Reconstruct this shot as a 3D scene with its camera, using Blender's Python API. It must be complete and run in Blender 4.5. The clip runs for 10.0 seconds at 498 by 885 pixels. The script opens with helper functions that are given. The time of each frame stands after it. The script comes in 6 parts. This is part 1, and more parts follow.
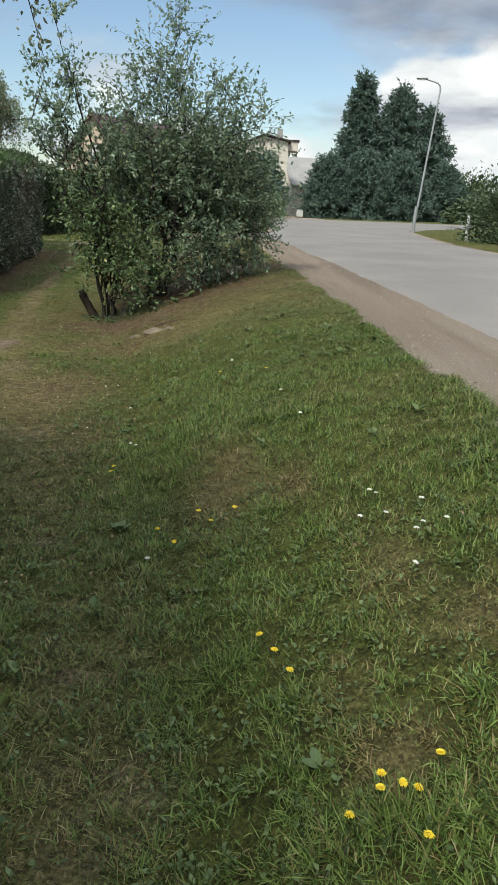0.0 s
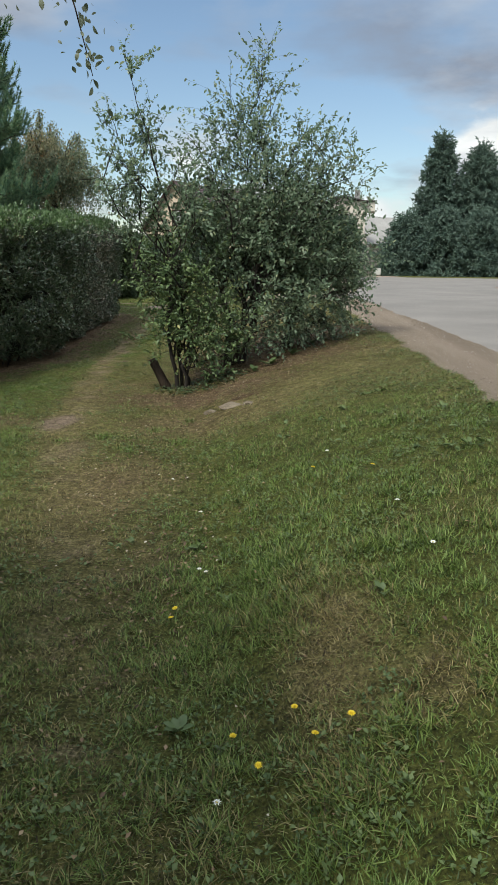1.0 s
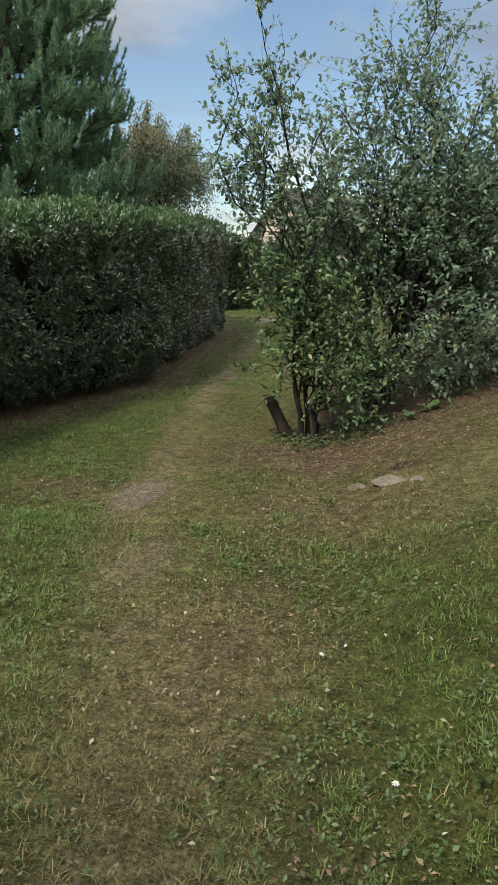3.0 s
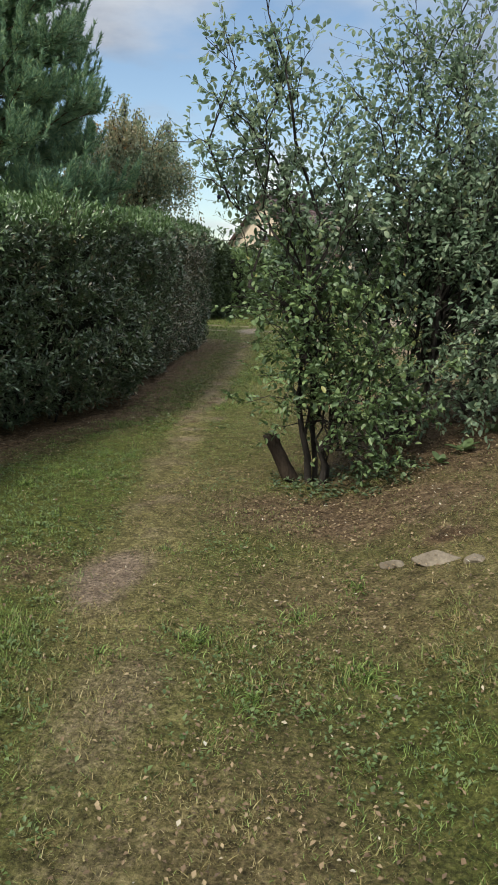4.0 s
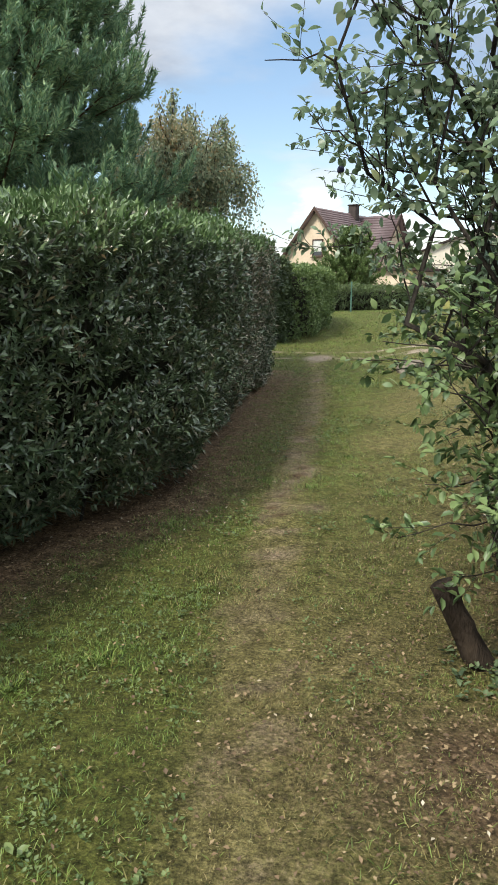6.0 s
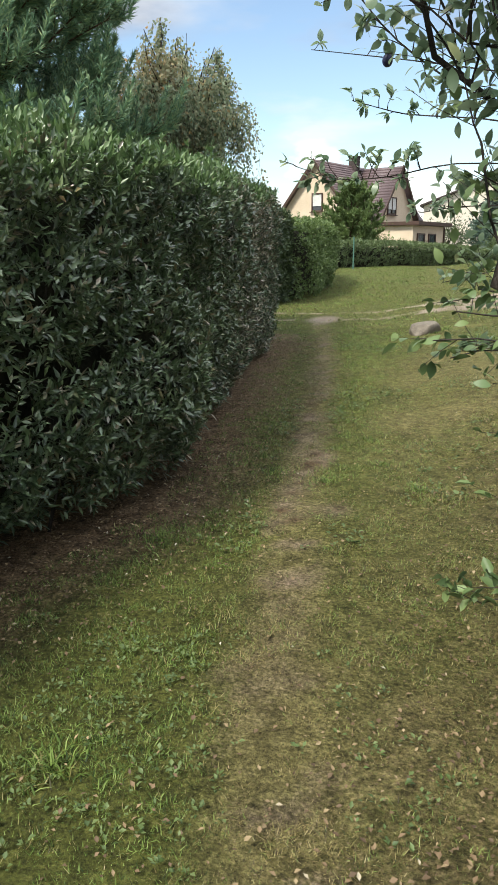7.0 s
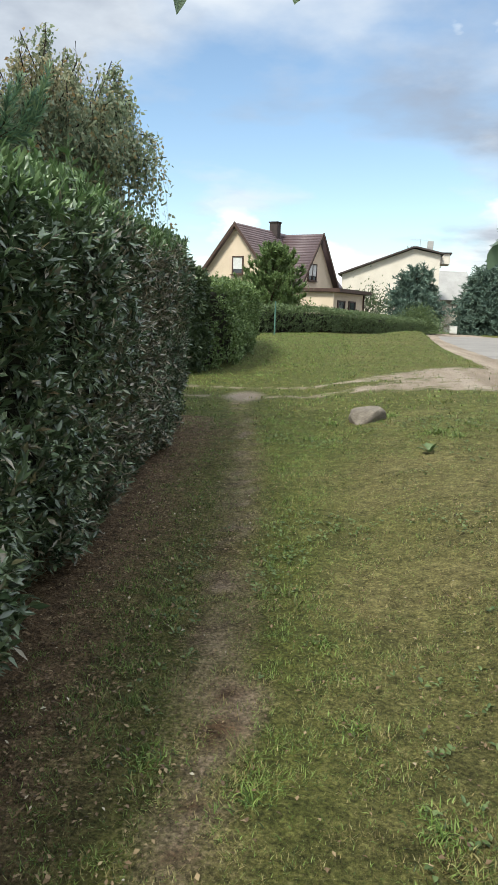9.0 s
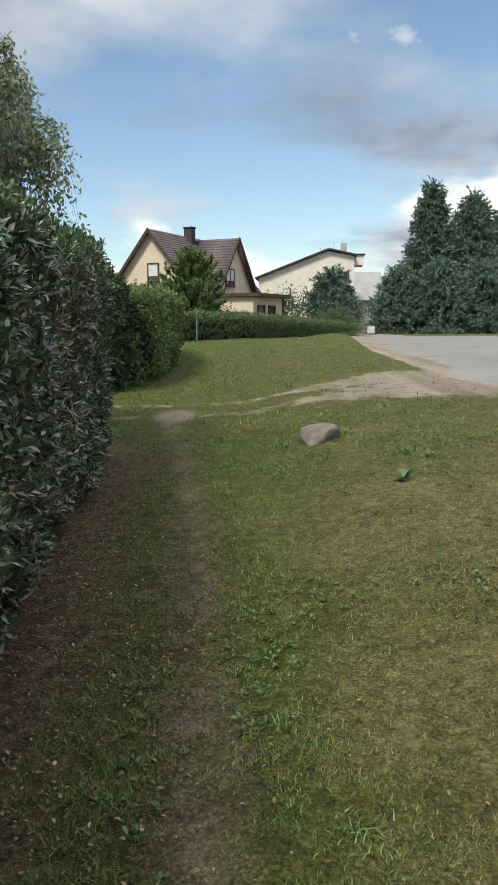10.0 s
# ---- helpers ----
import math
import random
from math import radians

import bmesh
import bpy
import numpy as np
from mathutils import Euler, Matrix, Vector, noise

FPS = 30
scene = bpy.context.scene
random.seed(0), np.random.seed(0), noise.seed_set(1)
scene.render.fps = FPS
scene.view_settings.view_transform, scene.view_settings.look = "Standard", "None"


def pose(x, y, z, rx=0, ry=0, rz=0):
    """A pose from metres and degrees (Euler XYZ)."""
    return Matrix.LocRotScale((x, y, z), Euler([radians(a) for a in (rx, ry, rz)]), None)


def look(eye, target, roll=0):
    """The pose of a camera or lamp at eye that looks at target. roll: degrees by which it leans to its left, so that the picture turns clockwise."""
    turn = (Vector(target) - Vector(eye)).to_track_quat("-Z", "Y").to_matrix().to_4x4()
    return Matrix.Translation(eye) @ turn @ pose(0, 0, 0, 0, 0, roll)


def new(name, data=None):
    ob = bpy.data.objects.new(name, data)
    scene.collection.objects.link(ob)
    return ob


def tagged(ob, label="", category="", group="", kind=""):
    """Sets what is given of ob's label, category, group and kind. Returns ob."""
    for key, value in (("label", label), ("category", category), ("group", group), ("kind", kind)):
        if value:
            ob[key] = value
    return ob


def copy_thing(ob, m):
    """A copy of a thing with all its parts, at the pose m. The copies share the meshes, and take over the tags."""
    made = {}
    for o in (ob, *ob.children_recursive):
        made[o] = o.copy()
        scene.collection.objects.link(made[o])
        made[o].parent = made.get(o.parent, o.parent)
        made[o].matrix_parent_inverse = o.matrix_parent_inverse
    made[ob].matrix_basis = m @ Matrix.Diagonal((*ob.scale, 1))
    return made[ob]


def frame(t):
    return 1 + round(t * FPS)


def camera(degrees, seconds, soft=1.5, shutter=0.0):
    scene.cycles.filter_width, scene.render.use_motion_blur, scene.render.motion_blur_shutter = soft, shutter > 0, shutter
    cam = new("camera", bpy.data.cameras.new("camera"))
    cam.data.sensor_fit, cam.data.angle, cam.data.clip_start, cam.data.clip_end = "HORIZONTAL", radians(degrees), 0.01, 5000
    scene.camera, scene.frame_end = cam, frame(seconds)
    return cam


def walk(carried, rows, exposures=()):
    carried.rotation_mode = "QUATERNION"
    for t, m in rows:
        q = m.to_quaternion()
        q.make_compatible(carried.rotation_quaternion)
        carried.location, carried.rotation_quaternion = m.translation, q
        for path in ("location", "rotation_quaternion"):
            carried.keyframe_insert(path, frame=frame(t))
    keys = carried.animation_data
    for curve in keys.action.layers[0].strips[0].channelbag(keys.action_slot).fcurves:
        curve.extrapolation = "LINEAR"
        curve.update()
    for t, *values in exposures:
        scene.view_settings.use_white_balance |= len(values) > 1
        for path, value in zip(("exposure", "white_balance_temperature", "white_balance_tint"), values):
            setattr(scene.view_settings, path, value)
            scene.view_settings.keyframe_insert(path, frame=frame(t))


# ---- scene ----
cam = camera(38.7, 10.0)
PATH = [
    (0, (-0.106, 0.206, 1.574), (-0.031, 2.099, 0.932), 2.3),
    (0.5, (-0.118, 0.819, 1.561), (-0.281, 2.706, 0.919), -1.8),
    (1, (-0.226, 1.371, 1.545), (-0.368, 3.304, 1.049), 0.8),
    (1.5, (-0.322, 2.026, 1.508), (-0.494, 3.933, 0.929), -0.0),
    (2, (-0.516, 2.537, 1.498), (-0.797, 4.459, 1.023), 1.4),
    (2.5, (-0.682, 3.126, 1.464), (-1.013, 5.05, 1.028), 0.6),
    (3, (-0.89, 3.64, 1.492), (-1.298, 5.539, 1.018), 1.4),
    (3.2, (-1.019, 3.839, 1.492), (-1.412, 5.767, 1.134), 3.0),
    (4.3, (-1.382, 5.103, 1.563), (-1.694, 7.02, 1.087), 1.0),
    (4.5, (-1.473, 5.366, 1.584), (-1.77, 7.291, 1.131), 0.4),
    (5, (-1.648, 5.966, 1.591), (-2.091, 7.851, 1.09), -2.5),
    (5.5, (-1.924, 6.457, 1.562), (-2.412, 8.341, 1.103), -0.6),
    (5.7, (-2.039, 6.694, 1.586), (-2.496, 8.597, 1.178), 0.4),
    (6.8, (-2.415, 7.755, 1.526), (-3.01, 9.601, 1.038), -0.2),
    (7, (-2.451, 7.943, 1.549), (-2.925, 9.814, 1.026), -0.3),
    (7.5, (-2.488, 8.616, 1.483), (-2.995, 10.52, 1.14), -2.8),
    (8, (-2.606, 9.313, 1.502), (-2.895, 11.253, 1.115), 0.0),
    (8.5, (-2.673, 9.969, 1.554), (-2.953, 11.9, 1.112), -0.4),
    (9, (-2.839, 10.439, 1.589), (-3.097, 12.39, 1.229), 2.0),
    (9.5, (-3.016, 11.07, 1.596), (-3.084, 13.04, 1.259), 3.9),
    (10, (-3.159, 11.605, 1.634), (-3.204, 13.575, 1.293), -0.2),
]
walk(cam, [(t, look(eye, target, roll)) for t, eye, target, roll in PATH], exposures=[(0, 0.2, 6450, 5), (0.5, 0.12, 6450, 5), (1, 0.18, 6450, 5), (2.5, 0.27, 6500, 5), (4.5, 0.5, 6650, 6), (5.5, 0.68, 6700, 6), (7, 0.85, 6700, 6), (8, 0.74, 6600, 5), (9, 0.68, 6500, 4), (9.5, 0.35, 6500, 4), (10, 0.32, 6500, 4)])

# ---------------------------------------------------------------- world and light
world = bpy.data.worlds.new("sky")
scene.world = world
world.use_nodes = True
SUN_EL, SUN_AZ = radians(52), radians(-149)   # azimuth from +y towards +x


def build_world():
    nt = world.node_tree
    n, l = nt.nodes, nt.links
    n.clear()
    out = n.new("ShaderNodeOutputWorld")
    bg = n.new("ShaderNodeBackground")
    bg.inputs["Strength"].default_value = 0.112
    l.new(bg.outputs[0], out.inputs[0])
    sky = n.new("ShaderNodeTexSky")
    sky.sky_type = "NISHITA"
    sky.sun_disc = False
    sky.sun_elevation, sky.sun_rotation = SUN_EL, SUN_AZ
    sky.dust_density = 0.8
    co = n.new("ShaderNodeTexCoord")
    sep = n.new("ShaderNodeSeparateXYZ")
    l.new(co.outputs["Generated"], sep.inputs[0])

    def mth(op, a, b=None, clamp=False):
        m = n.new("ShaderNodeMath")
        m.operation, m.use_clamp = op, clamp
        for i, v in enumerate((a, b)):
            if v is None:
                continue
            if isinstance(v, (int, float)):
                m.inputs[i].default_value = v
            else:
                l.new(v, m.inputs[i])
        return m.outputs[0]

    zz = mth("ADD", mth("MAXIMUM", sep.outputs["Z"], 0.0), 0.16)
    px, py = mth("DIVIDE", sep.outputs["X"], zz), mth("DIVIDE", sep.outputs["Y"], zz)
    comb = n.new("ShaderNodeCombineXYZ")
    l.new(px, comb.inputs[0])
    l.new(py, comb.inputs[1])

    def noise_tex(scale, detail, rough, off):
        mp = n.new("ShaderNodeMapping")
        mp.inputs["Location"].default_value = off
        l.new(comb.outputs[0], mp.inputs[0])
        t = n.new("ShaderNodeTexNoise")
        t.inputs["Scale"].default_value = scale
        t.inputs["Detail"].default_value = detail
        t.inputs["Roughness"].default_value = rough
        l.new(mp.outputs[0], t.inputs[0])
        return t.outputs[0]

    def ramp(v, stops):
        r = n.new("ShaderNodeValToRGB")
        e = r.color_ramp.elements
        e[0].position, e[0].color = stops[0]
        e[1].position, e[1].color = stops[-1]
        for p, c in stops[1:-1]:
            x = e.new(p)
            x.color = c
        l.new(v, r.inputs[0])
        return r.outputs[0]

    # high sheet of grey-white cloud, thinner towards the horizon
    cover = noise_tex(CLOUD_SCALE, 9, 0.5, CLOUD_OFF)
    lift = n.new("ShaderNodeMapRange")
    lift.inputs["From Min"].default_value, lift.inputs["From Max"].default_value = 0.16, 0.42
    lift.inputs["To Min"].default_value, lift.inputs["To Max"].default_value = -0.05, 0.15
    l.new(sep.outputs["Z"], lift.inputs["Value"])
    mask = ramp(mth("ADD", cover, lift.outputs[0]), [(0.47, (0, 0, 0, 1)), (0.60, (0.92, 0.92, 0.92, 1))])
    shade = noise_tex(1.5, 6, 0.55, (4.2, 1.3, 0.5))
    body = ramp(shade, [(0.36, (2.3, 2.5, 3.1, 1)), (0.62, (5.0, 5.2, 5.7, 1))])
    # heaped fair-weather cloud low down
    heap_co = n.new("ShaderNodeCombineXYZ")
    az = mth("DIVIDE", sep.outputs["X"], mth("MAXIMUM", mth("ABSOLUTE", sep.outputs["Y"]), 0.25))
    l.new(az, heap_co.inputs[0])
    l.new(mth("MULTIPLY", sep.outputs["Z"], 1.9), heap_co.inputs[1])
    hm = n.new("ShaderNodeMapping")
    hm.inputs["Location"].default_value = HEAP_OFF
    l.new(heap_co.outputs[0], hm.inputs[0])
    heap = n.new("ShaderNodeTexNoise")
    heap.inputs["Scale"].default_value = 4.2
    heap.inputs["Detail"].default_value = 8
    heap.inputs["Roughness"].default_value = 0.5
    l.new(hm.outputs[0], heap.inputs[0])
    fall = n.new("ShaderNodeMapRange")
    fall.inputs["From Min"].default_value, fall.inputs["From Max"].default_value = 0.0, 0.26
    fall.inputs["To Min"].default_value, fall.inputs["To Max"].default_value = 0.14, -0.24
    l.new(sep.outputs["Z"], fall.inputs["Value"])
    bank = n.new("ShaderNodeMapRange")
    bank.interpolation_type = "SMOOTHSTEP"
    bank.inputs["From Min"].default_value, bank.inputs["From Max"].default_value = -0.15, 0.45
    bank.inputs["To Min"].default_value, bank.inputs["To Max"].default_value = -0.02, 0.16
    l.new(az, bank.inputs["Value"])
    heap_mask = ramp(mth("ADD", mth("ADD", heap.outputs[0], bank.outputs[0]), fall.outputs[0]), [(0.49, (0, 0, 0, 1)), (0.575, (1, 1, 1, 1))])
    heap_col = ramp(heap.outputs[0], [(0.38, (5.4, 5.6, 6.0, 1)), (0.55, (8.2, 8.2, 8.2, 1))])

    def over(base, top, f):
        m = n.new("ShaderNodeMix")
        m.data_type = "RGBA"
        l.new(f, m.inputs["Factor"])
        l.new(base, m.inputs["A"])
        l.new(top, m.inputs["B"])
        return m.outputs["Result"]

    blue = n.new("ShaderNodeMix")
    blue.data_type, blue.blend_type = "RGBA", "MULTIPLY"
    blue.inputs["Factor"].default_value = 1.0
    l.new(sky.outputs[0], blue.inputs["A"])
    blue.inputs["B"].default_value = (SKY_GAIN, SKY_GAIN, SKY_GAIN, 1)
    dome_up = n.new("ShaderNodeMapRange")
    dome_up.interpolation_type = "SMOOTHSTEP"
    dome_up.inputs["From Min"].default_value, dome_up.inputs["From Max"].default_value = 0.36, 0.95
    dome_up.inputs["To Min"].default_value, dome_up.inputs["To Max"].default_value = 1.0, ZENITH_GAIN
    l.new(sep.outputs["Z"], dome_up.inputs["Value"])
    scaled = n.new("ShaderNodeVectorMath")
    scaled.operation = "SCALE"
    l.new(body, scaled.inputs[0])
    l.new(dome_up.outputs[0], scaled.inputs["Scale"])
    body = scaled.outputs[0]
    done = over(over(blue.outputs["Result"], heap_col, heap_mask), body, mask)
    l.new(done, bg.inputs[0])


CLOUD_SCALE, CLOUD_OFF, HEAP_OFF, SKY_GAIN = 0.8, (0.9, 0.35, 0.0), (0.2, 0.1, 0.0), 1.1
ZENITH_GAIN = 3.2
build_world()

sun_data = bpy.data.lights.new("sun", "SUN")
sun_data.energy, sun_data.angle, sun_data.color = 3.5, radians(12), (1.0, 0.96, 0.88)
sun = new("sun", sun_data)
sun.matrix_world = look((math.sin(SUN_AZ) * 60, math.cos(SUN_AZ) * 60, 60 * math.tan(SUN_EL)), (0, 0, 0))


# ---------------------------------------------------------------- materials
def material(name, rough=0.8, metal=0.0, spec=0.3):
    m = bpy.data.materials.new(name)
    m.use_nodes = True
    b = m.node_tree.nodes["Principled BSDF"]
    b.inputs["Roughness"].default_value = rough
    b.inputs["Metallic"].default_value = metal
    b.inputs["Specular IOR Level"].default_value = spec
    return m, m.node_tree, b


def link_ramp(nt, src, stops):
    r = nt.nodes.new("ShaderNodeValToRGB")
    e = r.color_ramp.elements
    e[0].position, e[0].color = stops[0][0], (*stops[0][1], 1)
    e[1].position, e[1].color = stops[-1][0], (*stops[-1][1], 1)
    for p, c in stops[1:-1]:
        e.new(p).color = (*c, 1)
    nt.links.new(src, r.inputs[0])
    return r.outputs[0]


def tex_noise(nt, scale, detail=5, rough=0.55, stretch=(1, 1, 1)):
    co = nt.nodes.new("ShaderNodeTexCoord")
    mp = nt.nodes.new("ShaderNodeMapping")
    mp.inputs["Scale"].default_value = stretch
    nt.links.new(co.outputs["Object"], mp.inputs[0])
    t = nt.nodes.new("ShaderNodeTexNoise")
    t.inputs["Scale"].default_value = scale
    t.inputs["Detail"].default_value = detail
    t.inputs["Roughness"].default_value = rough
    nt.links.new(mp.outputs[0], t.inputs[0])
    return t.outputs[0]


def mix_col(nt, fac, a, b, blend="MIX"):
    m = nt.nodes.new("ShaderNodeMix")
    m.data_type, m.blend_type = "RGBA", blend
    for key, v in (("Factor", fac), ("A", a), ("B", b)):
        if isinstance(v, (int, float)):
            m.inputs[key].default_value = v
        elif isinstance(v, tuple):
            m.inputs[key].default_value = (*v, 1)
        else:
            nt.links.new(v, m.inputs[key])
    return m.outputs["Result"]


def bump(nt, b, height, strength=0.4, dist=0.02):
    n = nt.nodes.new("ShaderNodeBump")
    n.inputs["Strength"].default_value = strength
    n.inputs["Distance"].default_value = dist
    nt.links.new(height, n.inputs["Height"])
    nt.links.new(n.outputs[0], b.inputs["Normal"])


def surface(name, c0, c1, scale, fine=60.0, rough=0.8, spec=0.3, metal=0.0, bstr=0.3, bdist=0.01, stretch=(1, 1, 1)):
    """A two-scale mottled surface with fine relief."""
    m, nt, b = material(name, rough, metal, spec)
    big = tex_noise(nt, scale, 4, 0.6, stretch)
    small = tex_noise(nt, fine, 4, 0.6, stretch)
    base = link_ramp(nt, big, [(0.3, c0), (0.7, c1)])
    grain = link_ramp(nt, small, [(0.25, (0.72, 0.72, 0.72)), (0.75, (1.15, 1.15, 1.15))])
    nt.links.new(mix_col(nt, 1.0, base, grain, "MULTIPLY"), b.inputs["Base Color"])
    bump(nt, b, small, bstr, bdist)
    return m


def leaf_material(name, stops, rough=0.45, glow=0.22, spec=0.4, patch=0.0, patch_stops=None, dead_lit_stops=None):
    """Leaves: colour varies leaf by leaf, with some light coming through; a share of them may be withered."""
    m, nt, b = material(name, rough, 0.0, spec)
    geo = nt.nodes.new("ShaderNodeNewGeometry")
    col = link_ramp(nt, geo.outputs["Random Per Island"], stops)
    if patch:
        f = tex_noise(nt, patch, 3, 0.5)
        tint = link_ramp(nt, f, patch_stops)
        col = mix_col(nt, 1.0, col, tint, "MULTIPLY")
    if dead_lit_stops:
        a = nt.nodes.new("ShaderNodeAttribute")
        a.attribute_name = "dead"
        col = mix_col(nt, a.outputs["Fac"], col, link_ramp(nt, geo.outputs["Random Per Island"], dead_lit_stops))
    nt.links.new(col, b.inputs["Base Color"])
    tr = nt.nodes.new("ShaderNodeBsdfTranslucent")
    nt.links.new(col, tr.inputs[0])
    mx = nt.nodes.new("ShaderNodeMixShader")
    mx.inputs[0].default_value = glow
    out = nt.nodes["Material Output"]
    nt.links.new(b.outputs[0], mx.inputs[1])
    nt.links.new(tr.outputs[0], mx.inputs[2])
    nt.links.new(mx.outputs[0], out.inputs[0])
    return m


BARK = surface("bark", (0.022, 0.018, 0.015), (0.055, 0.046, 0.038), 9, 70, 0.9, 0.2, bstr=0.8, bdist=0.02, stretch=(1, 1, 0.25))
PINE_BARK = surface("pine_bark", (0.06, 0.04, 0.03), (0.14, 0.09, 0.06), 6, 50, 0.9, 0.2, bstr=0.8, bdist=0.03, stretch=(1, 1, 0.3))
# Grey-green plum leaf, with lens haze put into its paleness.
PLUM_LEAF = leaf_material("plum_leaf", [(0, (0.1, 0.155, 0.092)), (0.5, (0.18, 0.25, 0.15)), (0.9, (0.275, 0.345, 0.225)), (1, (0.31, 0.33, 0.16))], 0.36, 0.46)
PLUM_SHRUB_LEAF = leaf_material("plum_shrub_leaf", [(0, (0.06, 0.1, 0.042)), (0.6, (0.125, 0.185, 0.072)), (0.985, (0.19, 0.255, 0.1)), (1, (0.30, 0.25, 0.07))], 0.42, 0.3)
# Withered stops are lightened further to carry grazing sun on the far end.
HEDGE_LEAF = leaf_material("hedge_leaf", [(0, (0.026, 0.045, 0.02)), (0.45, (0.062, 0.096, 0.048)), (0.93, (0.14, 0.185, 0.1)), (1, (0.15, 0.105, 0.055))], 0.3, 0.16, 0.7,
                           0.5, [(0.3, (0.85, 0.95, 0.95)), (0.7, (1.3, 1.25, 1.1))], [(0, (0.09, 0.085, 0.055)), (0.5, (0.21, 0.185, 0.125)), (1, (0.36, 0.31, 0.22))])
# New growth on the hedge top, its green lightened further for skylight.
HEDGE_TOP_LEAF = leaf_material("hedge_skylit_new_growth", [(0, (0.05, 0.095, 0.03)), (0.6, (0.1, 0.165, 0.06)), (1, (0.17, 0.24, 0.1))], 0.35, 0.25, 0.5)
HEDGE2_LEAF = leaf_material("hedge_leaf_light", [(0, (0.065, 0.105, 0.032)), (0.6, (0.13, 0.19, 0.066)), (1, (0.2, 0.27, 0.1))], 0.45, 0.3, 0.4)
PINE_NEEDLE = leaf_material("pine_needle", [(0, (0.095, 0.175, 0.11)), (0.6, (0.19, 0.31, 0.18)), (1, (0.31, 0.39, 0.19))], 0.45, 0.25)
SPRUCE_NEEDLE = leaf_material("spruce_needle", [(0, (0.05, 0.085, 0.065)), (0.6, (0.095, 0.145, 0.11)), (1, (0.14, 0.195, 0.145))], 0.55, 0.1)
BIRCH_LEAF = leaf_material("weeping_leaf", [(0, (0.17, 0.2, 0.125)), (0.5, (0.27, 0.3, 0.2)), (0.9, (0.38, 0.34, 0.22)), (1, (0.4, 0.24, 0.11))], 0.5, 0.4, 0.4,
                           0.8, [(0.4, (0.9, 1.0, 0.95)), (0.7, (1.15, 0.95, 0.8))])
OVERHANG_LEAF = leaf_material("overhang_leaf", [(0, (0.075, 0.095, 0.055)), (0.6, (0.14, 0.165, 0.1)), (1, (0.23, 0.25, 0.17))], 0.5, 0.3)
FAR_LEAF = leaf_material("far_leaf", [(0, (0.032, 0.052, 0.024)), (0.6, (0.065, 0.098, 0.043)), (1, (0.11, 0.145, 0.065))], 0.55, 0.15)
STREET_LEAF = leaf_material("street_hedge_leaf", [(0, (0.05, 0.08, 0.03)), (0.6, (0.1, 0.142, 0.055)), (1, (0.16, 0.205, 0.085))], 0.5, 0.2)
# Near-black on purpose: the colour supplies the shade deep inside the hedges.
SHADED_CORE = surface("hedge_shaded_core", (0.010, 0.012, 0.007), (0.028, 0.026, 0.016), 7, 40, 0.95, 0.1, bstr=0.8, bdist=0.05)
ASPHALT = surface("asphalt", (0.16, 0.146, 0.131), (0.225, 0.205, 0.184), 0.5, 120, 0.85, 0.3, bstr=0.4, bdist=0.006)
STONE = surface("boulder_stone", (0.1, 0.084, 0.066), (0.2, 0.172, 0.14), 5, 45, 0.9, 0.2, bstr=0.7, bdist=0.02)
SLAB = surface("pale_stone", (0.12, 0.096, 0.068), (0.23, 0.19, 0.14), 9, 60, 0.9, 0.2, bstr=0.8, bdist=0.012)
STUCCO = surface("yellow_stucco", (0.54, 0.435, 0.325), (0.63, 0.515, 0.395), 0.6, 40, 0.9, 0.2, bstr=0.3, bdist=0.01)
WHITE_STUCCO = surface("pale_stucco", (0.58, 0.52, 0.44), (0.68, 0.62, 0.54), 0.5, 40, 0.9, 0.2, bstr=0.3, bdist=0.01)
ROOF_RED = surface("dull_red_roof", (0.08, 0.053, 0.055), (0.112, 0.076, 0.078), 0.7, 25, 0.5, 0.4, bstr=0.2, bdist=0.01)
ROOF_GREY = surface("grey_roof", (0.30, 0.29, 0.28), (0.40, 0.39, 0.37), 0.7, 25, 0.7, 0.3, bstr=0.2, bdist=0.01)
BROWN_PAINT = surface("brown_painted_board", (0.05, 0.03, 0.022), (0.08, 0.045, 0.035), 3, 60, 0.6, 0.3, bstr=0.2)
CHIMNEY_MAT = surface("dark_chimney", (0.035, 0.028, 0.026), (0.065, 0.048, 0.044), 4, 40, 0.8, 0.3)
BLIND = surface("white_blind", (0.5, 0.5, 0.48), (0.6, 0.6, 0.58), 4, 50, 0.7, 0.3)
STEEL = surface("galvanised_steel", (0.36, 0.37, 0.37), (0.48, 0.49, 0.49), 3, 60, 0.5, 0.5, 0.6, 0.1)
BOX_PAINT = surface("pale_grey_paint", (0.50, 0.50, 0.46), (0.60, 0.60, 0.56), 3, 50, 0.6, 0.4)
WHITE_PAINT = surface("white_paint", (0.70, 0.70, 0.67), (0.82, 0.82, 0.80), 6, 60, 0.6, 0.4)
GREEN_PAINT = surface("green_paint", (0.05, 0.12, 0.09), (0.08, 0.17, 0.13), 6, 60, 0.6, 0.4)
WOOD_DARK = surface("weathered_stump", (0.018, 0.013, 0.01), (0.055, 0.04, 0.028), 12, 80, 0.95, 0.15, bstr=0.8, bdist=0.02, stretch=(1, 1, 0.3))
glass_m, _nt, _b = material("window_glass", 0.08, 0.0, 0.6)
_b.inputs["Base Color"].default_value = (0.03, 0.035, 0.04, 1)
GLASS = glass_m
PLUM_SKIN = surface("plum_skin", (0.012, 0.012, 0.04), (0.03, 0.03, 0.085), 20, 80, 0.4, 0.4, bstr=0.05)
